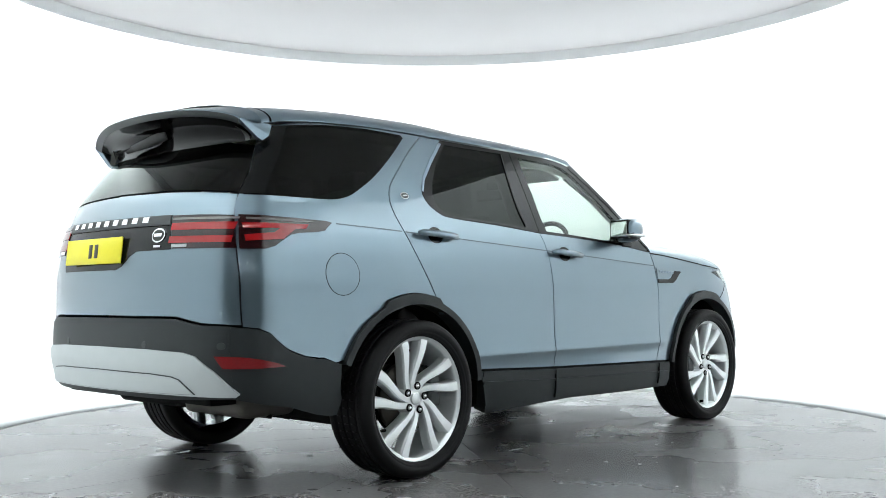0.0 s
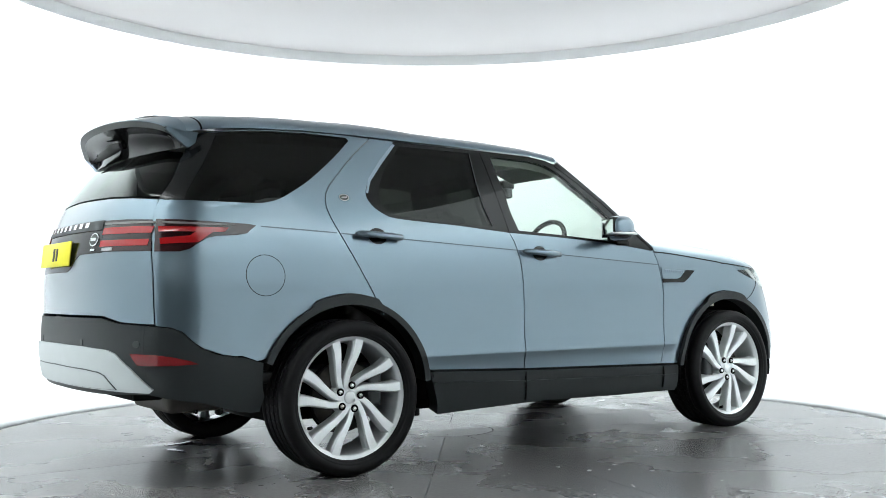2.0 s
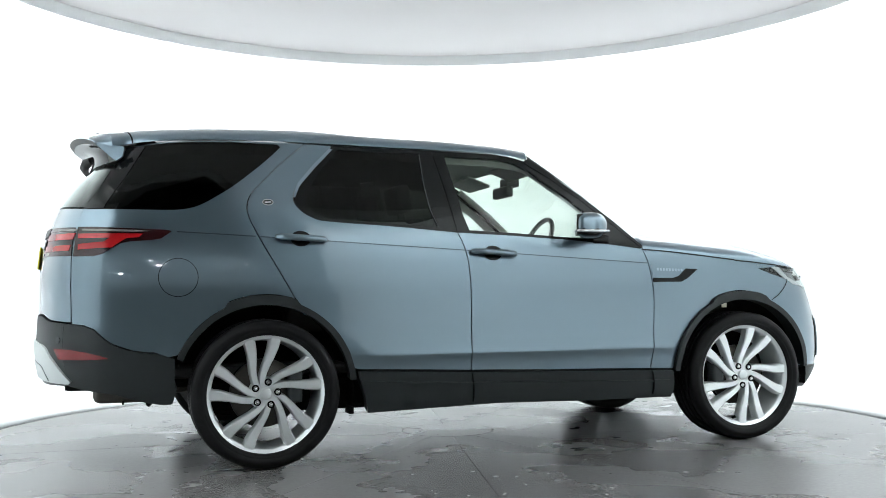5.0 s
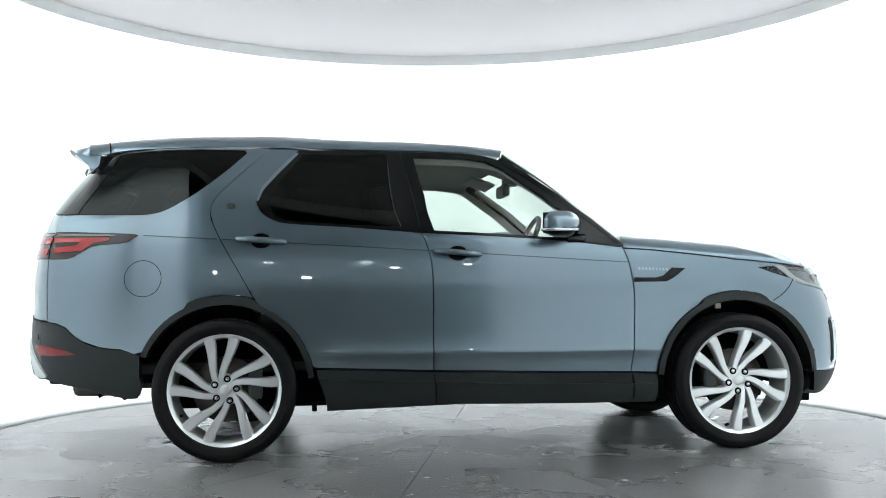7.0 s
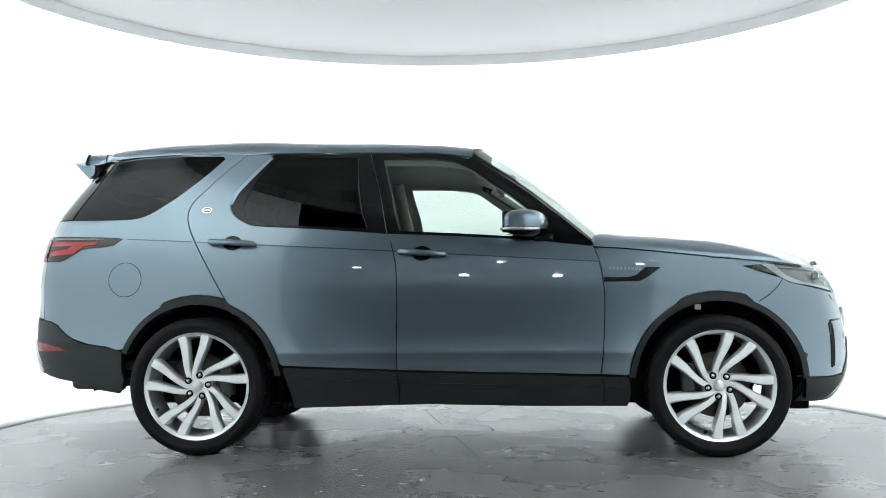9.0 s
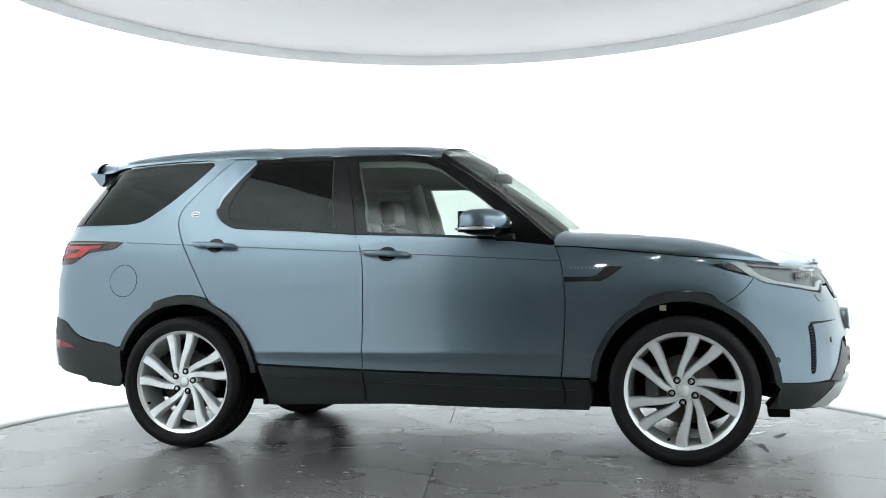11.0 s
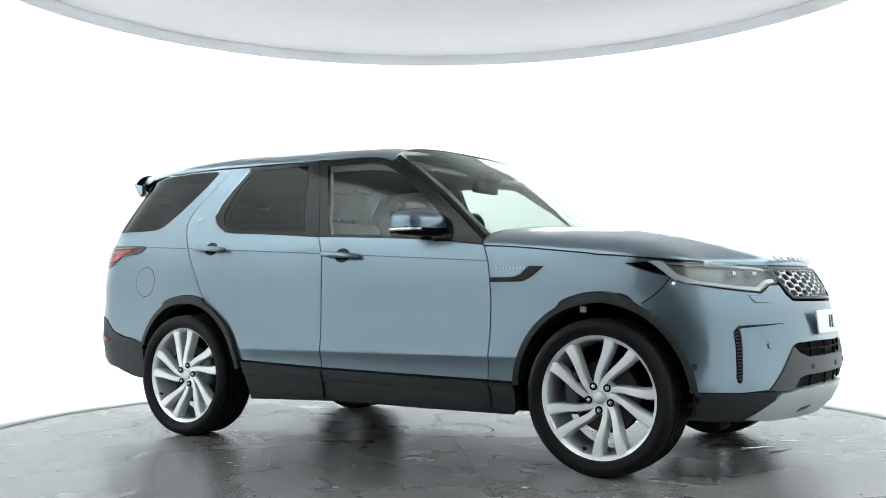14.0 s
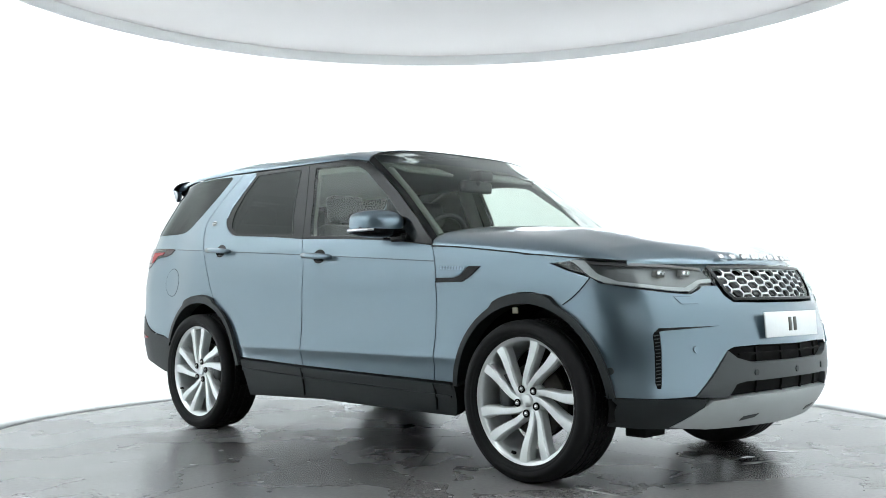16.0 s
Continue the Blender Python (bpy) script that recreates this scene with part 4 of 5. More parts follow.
    bmesh.ops.recalc_face_normals(bm, faces=bm.faces)
    sp = part("spoiler", bm, PAINT, gate, "painted roof spoiler")
    bm = bmesh.new()
    band = [(p[0] + .022, p[1] * .960, p[2] - .030) for p in rows[-1]]
    add_quads(bm, [lip, [(p[0] + .004, p[1] * .985, p[2] - .016) for p in rows[-1]], band])
    bmesh.ops.recalc_face_normals(bm, faces=bm.faces)
    part("spoiler_edge", bm, GREY_TRIM, sp, "dark grey lower edge")

    def on_glass(v, z, out):
        y = v * (gy(z) - .02)
        return (float(rear_x(y, z)) - out, y, z)
    bm = bmesh.new()
    low = [on_glass(v, 1.606 + .016 * abs(v) ** 3, .004) for v in vv]
    roofing = [(p[0] + .15 - .05 * abs(v), p[1] * .95, p[2] - .045) for p, v in zip(rows[-1], vv)]
    mid_row = [(a[0] * .45 + b[0] * .55 + .012, a[1] * .45 + b[1] * .55, a[2] * .5 + b[2] * .5) for a, b in zip(roofing, low)]
    cove = [band] + [[tuple((1 - t) ** 3 * a[k] + 3 * t * (1 - t) ** 2 * b[k] + 3 * t * t * (1 - t) * c[k] + t ** 3 * d[k] for k in range(3)) for a, b, c, d in zip(band, roofing, mid_row, low)] for t in (.12, .25, .38, .5, .62, .75, .88, 1.0)]
    add_quads(bm, cove)
    bmesh.ops.recalc_face_normals(bm, faces=bm.faces)
    part("spoiler_underside", bm, SPOILER_BLACK, sp, "gloss black underside with wiper recess")
    for mir in (1, -1):
        bm = bmesh.new()
        a = [(-2.06, mir * -.714, 1.690), (-2.19, mir * -.668, 1.714), (-2.205, mir * -.664, 1.708), (-2.118, mir * -.692, 1.626), (-2.10, mir * -.698, 1.617), (-2.07, mir * -.706, 1.64)]
        f1 = [bm.verts.new(p) for p in a]
        f2 = [bm.verts.new((p[0] + .005, p[1] * .955, p[2])) for p in a]
        bm.faces.new(f1)
        bm.faces.new(f2[::-1])
        for i in range(6):
            bm.faces.new((f1[i], f2[i], f2[(i + 1) % 6], f1[(i + 1) % 6]))
        bmesh.ops.recalc_face_normals(bm, faces=bm.faces)
        part("spoiler_fin", bm, PAINT, sp, smooth=False)
    bm = bmesh.new()
    tube(bm, [(-2.235, -.10, 1.690), (-2.262, -.06, 1.675), (-2.275, .0, 1.660), (-2.27, .12, 1.652), (-2.262, .22, 1.640)], [.020, .030, .026, .020, .012], 8)
    wiper = part("rear_wiper", bm, INT_DARK, sp)
    bm = bmesh.new()
    tube(bm, [(-2.275, -.02, 1.668), (-2.275, .16, 1.652), (-2.262, .33, 1.640)], [.009, .008, .005], 6)
    part("wiper_blade", bm, RUBBER, wiper)
    bm = bmesh.new()
    outline = [(-1.985, 1.800), (-1.98, 1.850), (-1.97, 1.852), (-1.94, 1.848), (-1.88, 1.838), (-1.86, 1.800)]
    sides = [[bm.verts.new((x, sy * (.016 if z > 1.81 else .030), z)) for x, z in outline] for sy in (-1, 1)]
    bm.faces.new(sides[0])
    bm.faces.new(sides[1][::-1])
    for i in range(6):
        j = (i + 1) % 6
        bm.faces.new((sides[0][j], sides[0][i], sides[1][i], sides[1][j]))
    bmesh.ops.recalc_face_normals(bm, faces=bm.faces)
    part("aerial_fin", bm, GLOSS_BLACK, roof, smooth=False)

    # nose
    head_out = [(1.648, 1.085), (1.777, 1.072), (1.95, 1.056), ("f", -.62, 1.038), ("f", -.475, 1.022), ("f", -.455, .972), ("f", -.462, .936), ("f", -.545, .932), ("f", -.58, .912), ("f", -.623, .895), ("f", -.71, .902), ("f", -.84, .925), (1.98, .950), (1.923, .980), (1.79, 1.018), (1.719, 1.043)]
    nose_paint = [(1.784, .850), (1.926, .975), (1.98, .944), ("f", -.84, .920), ("f", -.71, .897), ("f", -.623, .890), ("f", -.58, .907), ("f", -.545, .927), ("f", -.462, .930), ("f", -.445, .885), ("f", -.40, .852), ("f", -.2, .848), ("f", 0, .848),
                  ("f", 0, .652), ("f", -.30, .655), ("f", -.46, .650), ("f", -.50, .636), ("f", -.654, .436), ("f", -.78, .428), (2.0, .432)] + arch(HUB_F, .484, 5, 63, 14, .0)
    bumpers = both("front_bumper", nose_paint, PAINT, car, gap=0.0)
    for bump_part, mir in zip(bumpers, (False, True)):
        ms = -1 if mir else 1
        lamp = part("headlamp", side_shell(head_out, off=-.028, lip=.02, gap=.002, mirror=mir), LAMP_INNER, car, "swept headlamp with clear cover")
        part("lamp_cover", side_shell(head_out, off=.006, lip=.03, gap=.003, mirror=mir), GLASS_LAMP, lamp)
        rear_cap = [(1.648, 1.083), (1.777, 1.071), (1.87, 1.063), (1.93, 1.0), (1.93, .982), (1.79, 1.019), (1.719, 1.044)]
        part("lamp_shroud", side_shell(rear_cap, off=-.012, lip=.02, gap=.004, mirror=mir), GLOSS_BLACK, lamp)
        drl = [(1.80, 1.062), (1.89, 1.052), (1.96, .990), (2.05, .955), ("f", -.72, .930), ("f", -.63, .925), ("f", -.55, .960), ("f", -.475, .966), ("f", -.475, .948), ("f", -.545, .942), ("f", -.62, .905), ("f", -.71, .912), (2.0, .945), (1.93, .975), (1.85, 1.035)]
        part("light_blade", side_shell(drl, off=-.006, lip=.012, gap=.001, mirror=mir), LAMP_BLADE, lamp, "pale light guide")
        for yy in (-.585, -.70):
            bm = bmesh.new()
            cx = float(front_x(yy, .985)) - .024
            rbox(bm, (.03, .066, .034), (cx, yy * ms, .985), .008)
            block = part("projector_block", bm, LAMP_STRIP, lamp)
            for dy in (-.017, .017):
                bm = bmesh.new()
                rbox(bm, (.012, .026, .018), (cx + .014, (yy + dy) * ms, .987), .005)
                part("projector_lens", bm, CHROME, block)
        part("lamp_brow", side_shell([(1.90, 1.050), ("f", -.66, 1.034), ("f", -.49, 1.018), ("f", -.49, 1.008), ("f", -.66, 1.022), (1.915, 1.036)], off=-.012, lip=.014, gap=0, mirror=mir), LAMP_STRIP, lamp)
        # side intake of the bumper
        part("intake_slot", side_shell([("f", -.813, .712), ("f", -.806, .724), ("f", -.790, .730), ("f", -.793, .472), ("f", -.805, .475), ("f", -.813, .50)], off=.002, lip=.006, gap=0, mirror=mir), UNDER, bump_part)
        for k in range(15):
            zz = .488 + k * .0155
            part("intake_rib", side_shell([("f", -.811, zz), ("f", -.793, zz + .004), ("f", -.793, zz + .008), ("f", -.811, zz + .005)], off=.005, lip=.004, gap=0, mirror=mir, step=(.2, .2)), GREY_TRIM, bump_part)
        part("intake_brow", side_shell([("f", -.806, .722), ("f", -.790, .741), ("f", -.70, .744), ("f", -.52, .747), ("f", -.70, .735), ("f", -.775, .729)], off=.002, lip=.004, gap=0, mirror=mir), GLOSS_BLACK, bump_part)
        part("intake_blade", side_shell([("f", -.790, .722), ("f", -.685, .722), ("f", -.690, .478), ("f", -.793, .482)], off=.009, lip=.02, gap=0, mirror=mir), PAINT, bump_part)
        for yy, zz in ((-.655, .644), ):
            pts = [("f", yy + .016 * math.cos(k * math.pi / 8), zz + .016 * math.sin(k * math.pi / 8)) for k in range(16)]
            part("parking_sensor", side_shell(pts, off=.008, lip=.010, gap=0, mirror=mir), PAINT, bump_part)
        pts = [(2.04 + .015 * math.cos(k * math.pi / 8), .55 + .016 * math.sin(k * math.pi / 8)) for k in range(16)]
        part("parking_sensor", side_shell(pts, off=.006, lip=.008, gap=0, mirror=mir), GREY_TRIM, bump_part)
        part("flap_joint", side_shell([("f", -.7018, .882), ("f", -.626, .882), ("f", -.5995, .8462), ("f", -.681, .8462)], off=.002, lip=.002, gap=0, mirror=mir), CREASE, bump_part)
        part("washer_flap", side_shell([("f", -.700, .880), ("f", -.627, .880), ("f", -.602, .848), ("f", -.680, .848)], off=.0035, lip=.001, gap=0, mirror=mir), PAINT, bump_part)
        part("lower_corner", side_shell([("f", -.60, .424), ("f", -.78, .424), (2.03, .427), (2.055, .40), (1.99, .30), ("f", -.80, .292), ("f", -.60, .285)], off=.006, lip=.05, gap=0, mirror=mir), CLADDING, bump_part)
    fascia = part("lower_grille_surround", nose(sym([(0, .650), (.46, .648), (.50, .634), (.655, .434), (.60, .41), (0, .415)]), off=-.03, lip=.03, gap=0), UNDER, car, "dark lower grille")
    bar = part("centre_bar", nose(sym([(0, .578), (.36, .577), (.45, .600), (.50, .634), (.655, .434), (.56, .425), (.49, .425), (.455, .482), (.40, .492), (0, .496)]), off=.006, lip=.03, gap=0), GREY_TRIM, fascia, "mid grey bar across the lower grille")
    for z in (.612,):
        part("grille_slat", nose([(-.42, z), (.42, z), (.42, z + .008), (-.42, z + .008)], off=-.010, lip=.01, gap=0), UNDER, fascia)
    for y in (-.30, -.10, .10, .30):
        part("grille_rib", nose([(y - .006, .578), (y + .006, .578), (y + .006, .648), (y - .006, .648)], off=-.012, lip=.01, gap=0), UNDER, fascia)
        part("grille_rib", nose([(y - .006, .43), (y + .006, .43), (y + .006, .492), (y - .006, .492)], off=-.012, lip=.01, gap=0), UNDER, fascia)
    for y in (-.333, 0, .333):
        pts = [(y + .014 * math.cos(k * math.pi / 8), .53 + .014 * math.sin(k * math.pi / 8)) for k in range(16)]
        part("parking_sensor", nose(pts, off=.010, lip=.006, gap=0), CLADDING, fascia)
    part("skid_plate", nose(sym([(0, .428), (.30, .424), (.57, .412), (.62, .37), (.70, .298), (.52, .280), (0, .272)]), off=.010, lip=.05, gap=0), SKID, fascia, "silver painted front skid plate")
    for y in (-.30, .30):
        part("skid_notch", nose([(y - .05, .33), (y + .05, .338), (y + .03, .322), (y - .06, .312)], off=.0125, lip=.006, gap=0), GREY_TRIM, fascia)
    # upper grille with its honeycomb
    g_out = sym([(0, 1.028), (.455, 1.024), (.470, 1.015), (.435, .90), (.395, .860), (0, .858)])
    grille = part("grille", nose(g_out, off=-.03, lip=.02, gap=.003), GLOSS_BLACK, car, "silver mesh grille with black surround")
    inner = sym([(0, 1.014), (.440, 1.010), (.446, 1.003), (.415, .902), (.382, .874), (0, .872)])
    part("grille_frame", nose(g_out, holes=[inner], off=.004, lip=.02, gap=.002), GLOSS_BLACK, grille)
    def clip(poly, lo, hi, axis):
        """Cut a convex outline to a band."""
        for lim, sg in ((lo, 1), (hi, -1)):
            kept = []
            for i, q in enumerate(poly):
                p = poly[i - 1]
                dp, dq = sg * (p[axis] - lim), sg * (q[axis] - lim)
                if dp * dq < 0:
                    t = dp / (dp - dq)
                    kept.append((p[0] + (q[0] - p[0]) * t, p[1] + (q[1] - p[1]) * t))
                if dq >= 0:
                    kept.append(q)
            poly = kept
            if not poly:
                break
        return poly
    pitch, rise, wide, flat = .138, .0200, .0435, .0255
    for r in range(8):
        zz = .8735 + rise * r
        lim = float(np.interp(zz, (.87, .90, 1.01), (.384, .410, .442)))
        for k in range(-4, 5):
            y = (k + (.5 if r % 2 else 0)) * pitch
            cell = [(y + q * wide, zz) if h == 0 else (y + q * flat, zz + h * rise) for q, h in ((1, 0), (1, 1), (-1, 1), (-1, 0), (-1, -1), (1, -1))]
            hole = [(y + q * (wide - .0055), zz) if h == 0 else (y + q * (flat - .002), zz + h * (rise - .0040)) for q, h in ((1, 0), (1, 1), (-1, 1), (-1, 0), (-1, -1), (1, -1))]
            cell = clip(clip(cell, -lim, lim, 0), .873, 1.0125, 1)
            hole = clip(clip(hole, -lim + .004, lim - .004, 0), .877, 1.0085, 1)
            if len(cell) < 3 or max(p[0] for p in cell) - min(p[0] for p in cell) < .02 or max(p[1] for p in cell) - min(p[1] for p in cell) < .008:
                continue
            good = len(hole) > 2 and max(p[0] for p in hole) - min(p[0] for p in hole) > .01 and max(p[1] for p in hole) - min(p[1] for p in hole) > .004
            part("mesh_cell", nose(cell, holes=[hole] if good else (), off=-.004, lip=.012, gap=0, step=(.2, .2)), MESH, grille)
    part("emblem", nose(oval(.33, .905, .036, .020), off=.002, lip=.01, gap=0), CHROME, grille, "small oval emblem")
    part("emblem_field", nose(oval(.33, .905, .030, .0155), off=.0035, lip=.003, gap=0), BADGE, grille)
    bm = bmesh.new()
    px = float(front_x(.0, .745)) + .006
    rbox(bm, (.010, .53, .120), (px, 0, .745), .003, 1, Matrix.Rotation(radians(-4), 4, "Y"))
    rbox(bm, (.05, .40, .08), (px - .025, 0, .745), .003, 1)
    plate = part("number_plate", bm, PLATE_WHITE, car, "white number plate with plain dark bars")
    for y in (-.025, .025):
        bm = bmesh.new()
        rbox(bm, (.003, .030, .066), (px + .0065, y, .745), .001, 1, Matrix.Rotation(radians(-4), 4, "Y"))
        part("plate_bar_mark", bm, PLATE_INK, plate)

    # oval badges on the pillars
    for mir in (False, True):
        o = [(-1.328 + .030 * math.cos(k * math.pi / 12), 1.40 + .018 * math.sin(k * math.pi / 12)) for k in range(24)]
        i = [(-1.328 + .025 * math.cos(k * math.pi / 12), 1.40 + .0135 * math.sin(k * math.pi / 12)) for k in range(24)]
        b = part("badge", side_shell(o, off=.004, lip=.006, gap=0, mirror=mir), CHROME, car, "small oval badge")
        part("badge_field", side_shell(i, off=.005, lip=.003, gap=0, mirror=mir), BADGE, b)
        part("badge_mark", side_shell([(-1.345, 1.394), (-1.311, 1.397), (-1.311, 1.405), (-1.345, 1.402)], off=.006, lip=.002, gap=0, mirror=mir), CHROME, b)


def build_mirror(car, mir):
    swept = Matrix.Identity(4)
    swept[0][1], swept[0][3] = .42, .42 * 1.04       # the outer end lies further back
    m = Matrix.Diagonal((1, mir, 1, 1)) @ Matrix.Translation((.012, .100, -.026)) @ swept
    n, rows = 28, []
    # housing: a rounded shell drawn along y
    for k, (y, sx, sz, ox) in enumerate(((-.965, .30, .30, .0), (-.97, .55, .6, .0), (-.99, .82, .88, 0), (-1.03, .97, 1.0, .0), (-1.09, 1.0, 1.0, 0), (-1.14, .95, .93, -.004), (-1.17, .80, .78, -.01), (-1.185, .45, .45, -.014))):
        row = []
        for i in range(n):
            a = 2 * math.pi * i / n
            c, s = math.cos(a), math.sin(a)
            px = .100 * math.copysign(abs(c) ** .65, c)
            pz = .076 * math.copysign(abs(s) ** .65, s)
            if c > 0:
                pz *= 1 - .35 * c * c
            row.append((.535 + ox + px * sx, y, 1.318 + pz * sz))
        rows.append(row)
    bm = bmesh.new()
    vs = add_quads(bm, rows, closed=True)
    bm.faces.new(vs[0])
    bm.faces.new(vs[-1][::-1])
    low = [f for f in bm.faces if f.calc_center_median().z < 1.288]
    b2 = bmesh.new()
    for f in low:
        b2.faces.new([b2.verts.new(v.co) for v in f.verts])
    bmesh.ops.remove_doubles(b2, verts=b2.verts, dist=1e-5)
    bmesh.ops.delete(bm, geom=low, context="FACES")
    for b in (bm, b2):
        bmesh.ops.transform(b, matrix=m, verts=b.verts)
        bmesh.ops.recalc_face_normals(b, faces=b.faces)
    cap = part("door_mirror", bm, PAINT, car, "painted mirror cap over a gloss black base")
    part("mirror_base", b2, GLOSS_BLACK, cap)
    bm = bmesh.new()
    tube(bm, [(.425, -1.10, 1.280), (.43, -1.165, 1.280), (.47, -1.186, 1.281), (.535, -1.190, 1.281), (.60, -1.182, 1.281), (.64, -1.16, 1.281)], [.006, .008, .009, .010, .009, .006], 8)
    bmesh.ops.transform(bm, matrix=m, verts=bm.verts)
    bmesh.ops.recalc_face_normals(bm, faces=bm.faces)
    part("indicator_strip", bm, LETTER, cap, "bright indicator strip")
    bm = bmesh.new()
    rbox(bm, (.11, .15, .045), (.60, -.945, 1.256), .016, 2, Matrix.Rotation(radians(16), 4, "X"))
    bmesh.ops.transform(bm, matrix=m, verts=bm.verts)
    bmesh.ops.recalc_face_normals(bm, faces=bm.faces)
    part("mirror_arm", bm, GLOSS_BLACK, cap)
    bm = bmesh.new()
    rbox(bm, (.040, .18, .115), (.455, -1.075, 1.320), .005, 2)
    bmesh.ops.transform(bm, matrix=m, verts=bm.verts)
    bmesh.ops.recalc_face_normals(bm, faces=bm.faces)
    part("mirror_bezel", bm, GLOSS_BLACK, cap)
    bm = bmesh.new()
    rbox(bm, (.006, .160, .092), (.4345, -1.075, 1.322), .0025, 2)
    bmesh.ops.transform(bm, matrix=m, verts=bm.verts)
    bmesh.ops.recalc_face_normals(bm, faces=bm.faces)
    part("mirror_glass", bm, MIRROR, cap)


# Paint darkened for the shade of the crease, and for the washer flap joint.
CREASE = mat("shadowed_paint_groove", (0.06, 0.085, 0.105), 0.4, 0.6, 0.5, vary=0.05, vary_scale=60)
MIRROR = mat("mirror_glass", (0.85, 0.86, 0.86), 0.01, 1.0)


def build_wheel(car, x, side, spin):
    """Ten-spoke alloy in five swept pairs; the wheel's own axis is y, its face at negative y."""
    bm = bmesh.new()
    lathe(bm, [(.270, .09), (.276, .0), (.281, -.06), (.283, -.088), (.287, -.099), (.293, -.104), (.303, -.109), (.309, -.117), (.313, -.119), (.315, -.112), (.310, -.098)], 72)
    lathe(bm, [(.001, -.082), (.048, -.082), (.066, -.080), (.082, -.070), (.088, -.03)], 40)
    bmesh.ops.recalc_face_normals(bm, faces=bm.faces)
    rim = part("wheel", bm, ALLOY, car, "silver ten-spoke alloy wheel with black tyre")
    for k in range(5):
        mid = spin - 72 * k
        for sgn in (1, -1):
            end, base = mid + sgn * 13.6, mid + 34 + sgn * 15
            rows = []
            for i in range(13):
                t = i / 12
                r = .046 + (.292 - .046) * t
                a = base + (end - base) * (1 - (1 - t) ** 2.5)
                w = .0165 + .0115 * t ** 1.5
                y = -.084 - .014 * math.sin(t * 1.5) - .006 * t
                ca, sa = math.cos(radians(a)), math.sin(radians(a))

                def at(u, h):
                    return (r * ca - u * sa, h, r * sa + u * ca)
                rows.append([at(-w * 1.22, y + .055), at(-w * 1.08, y + .010), at(-w * .80, y), at(0, y - .001), at(w * .80, y), at(w * 1.08, y + .010), at(w * 1.22, y + .055)])
            bm = bmesh.new()
            strips = [[row[a:b] for row in rows] for a, b in ((0, 2), (1, 3), (2, 5), (4, 6), (5, 7))]
            for st in strips:
                add_quads(bm, st)
            bmesh.ops.recalc_face_normals(bm, faces=bm.faces)
            part("spoke", bm, ALLOY, rim)
    bm = bmesh.new()
    prof = [(.302, -.100), (.308, -.122), (.314, -.128), (.316, -.1275), (.318, -.131), (.328, -.1358), (.330, -.1350), (.332, -.137), (.345, -.141), (.356, -.1405), (.358, -.139), (.368, -.136), (.380, -.126), (.386, -.112)]
    for g in (-.068, -.022, .024, .070):
        prof += [(.388, g - .007), (.380, g - .005), (.380, g + .005), (.388, g + .007)]
    prof += [(.386, .112), (.380, .126), (.368, .136), (.345, .140), (.318, .128), (.302, .100)]
    lathe(bm, prof, 96)
    bmesh.ops.recalc_face_normals(bm, faces=bm.faces)
    tyre = part("tyre", bm, RUBBER, rim, "black road tyre")
    bm = bmesh.new()
    for ys, yl in ((-.104, .030), (-.045, .034), (.001, .034), (.047, .034), (.104, .030)):
        count = 64
        for k in range(count):
            a, h = 2 * math.pi * k / count, 2 * math.pi / count * .40
            slant = .12 * (1 if ys > 0 else -1)
            quad = []
            for r in (.3835, .3895 if abs(ys) < .1 else .3875):
                for da, yy in ((-h - slant * h, -yl / 2), (h - slant * h, -yl / 2), (h + slant * h, yl / 2), (-h + slant * h, yl / 2)):
                    drop = .006 * max(0.0, (abs(ys + yy) - .09) / .03)
                    quad.append(bm.verts.new(((r - drop) * math.cos(a + da), ys + yy, (r - drop) * math.sin(a + da))))
            bm.faces.new(quad[4:])
            for i in range(4):
                bm.faces.new((quad[i], quad[(i + 1) % 4], quad[4 + (i + 1) % 4], quad[4 + i]))
    bmesh.ops.recalc_face_normals(bm, faces=bm.faces)
    tagged(part("tread", bm, RUBBER, tyre, smooth=False), kind="stuff")
    bm = bmesh.new()
    lathe(bm, [(.001, -.092), (.026, -.0915), (.031, -.088), (.032, -.076)], 32)
    bmesh.ops.recalc_face_normals(bm, faces=bm.faces)
    part("centre_cap", bm, ALLOY, rim)
    for k in range(5):
        a = radians(-15 + 72 * k + spin)
        bm = bmesh.new()
        lathe(bm, [(.001, -.090), (.0085, -.089), (.0105, -.086), (.0105, -.070)], 6)
        bmesh.ops.recalc_face_normals(bm, faces=bm.faces)
        nut = part("wheel_nut", bm, LETTER, rim, smooth=False)
        nut.location = (.062 * math.cos(a), -.007, .062 * math.sin(a))
        bm = bmesh.new()
        lathe(bm, [(.011, -.084), (.019, -.0865), (.0195, -.08)], 20)
        bmesh.ops.recalc_face_normals(bm, faces=bm.faces)
        seat = part("nut_recess", bm, UNDER, rim)
        seat.location = (.062 * math.cos(a), -.006, .062 * math.sin(a))
    bm = bmesh.new()
    va = radians(-172 + spin)
    tube(bm, [(.270 * math.cos(va), -.085, .270 * math.sin(va)), (.262 * math.cos(va), -.108, .262 * math.sin(va))], .008)
    part("valve", bm, UNDER, rim)
    bm = bmesh.new()
    lathe(bm, [(.06, -.03), (.075, -.03), (.178, -.026), (.180, -.02), (.180, -.002), (.178, .002), (.06, .002)], 48)
    bmesh.ops.recalc_face_normals(bm, faces=bm.faces)
    part("brake_disc", bm, STEEL, rim)
    bm = bmesh.new()
    sx = -1 if x > 0 else 1
    rbox(bm, (.075, .08, .17), (sx * .160, -.03, .03), .018)
    part("brake_caliper", bm, GREY_TRIM, rim)
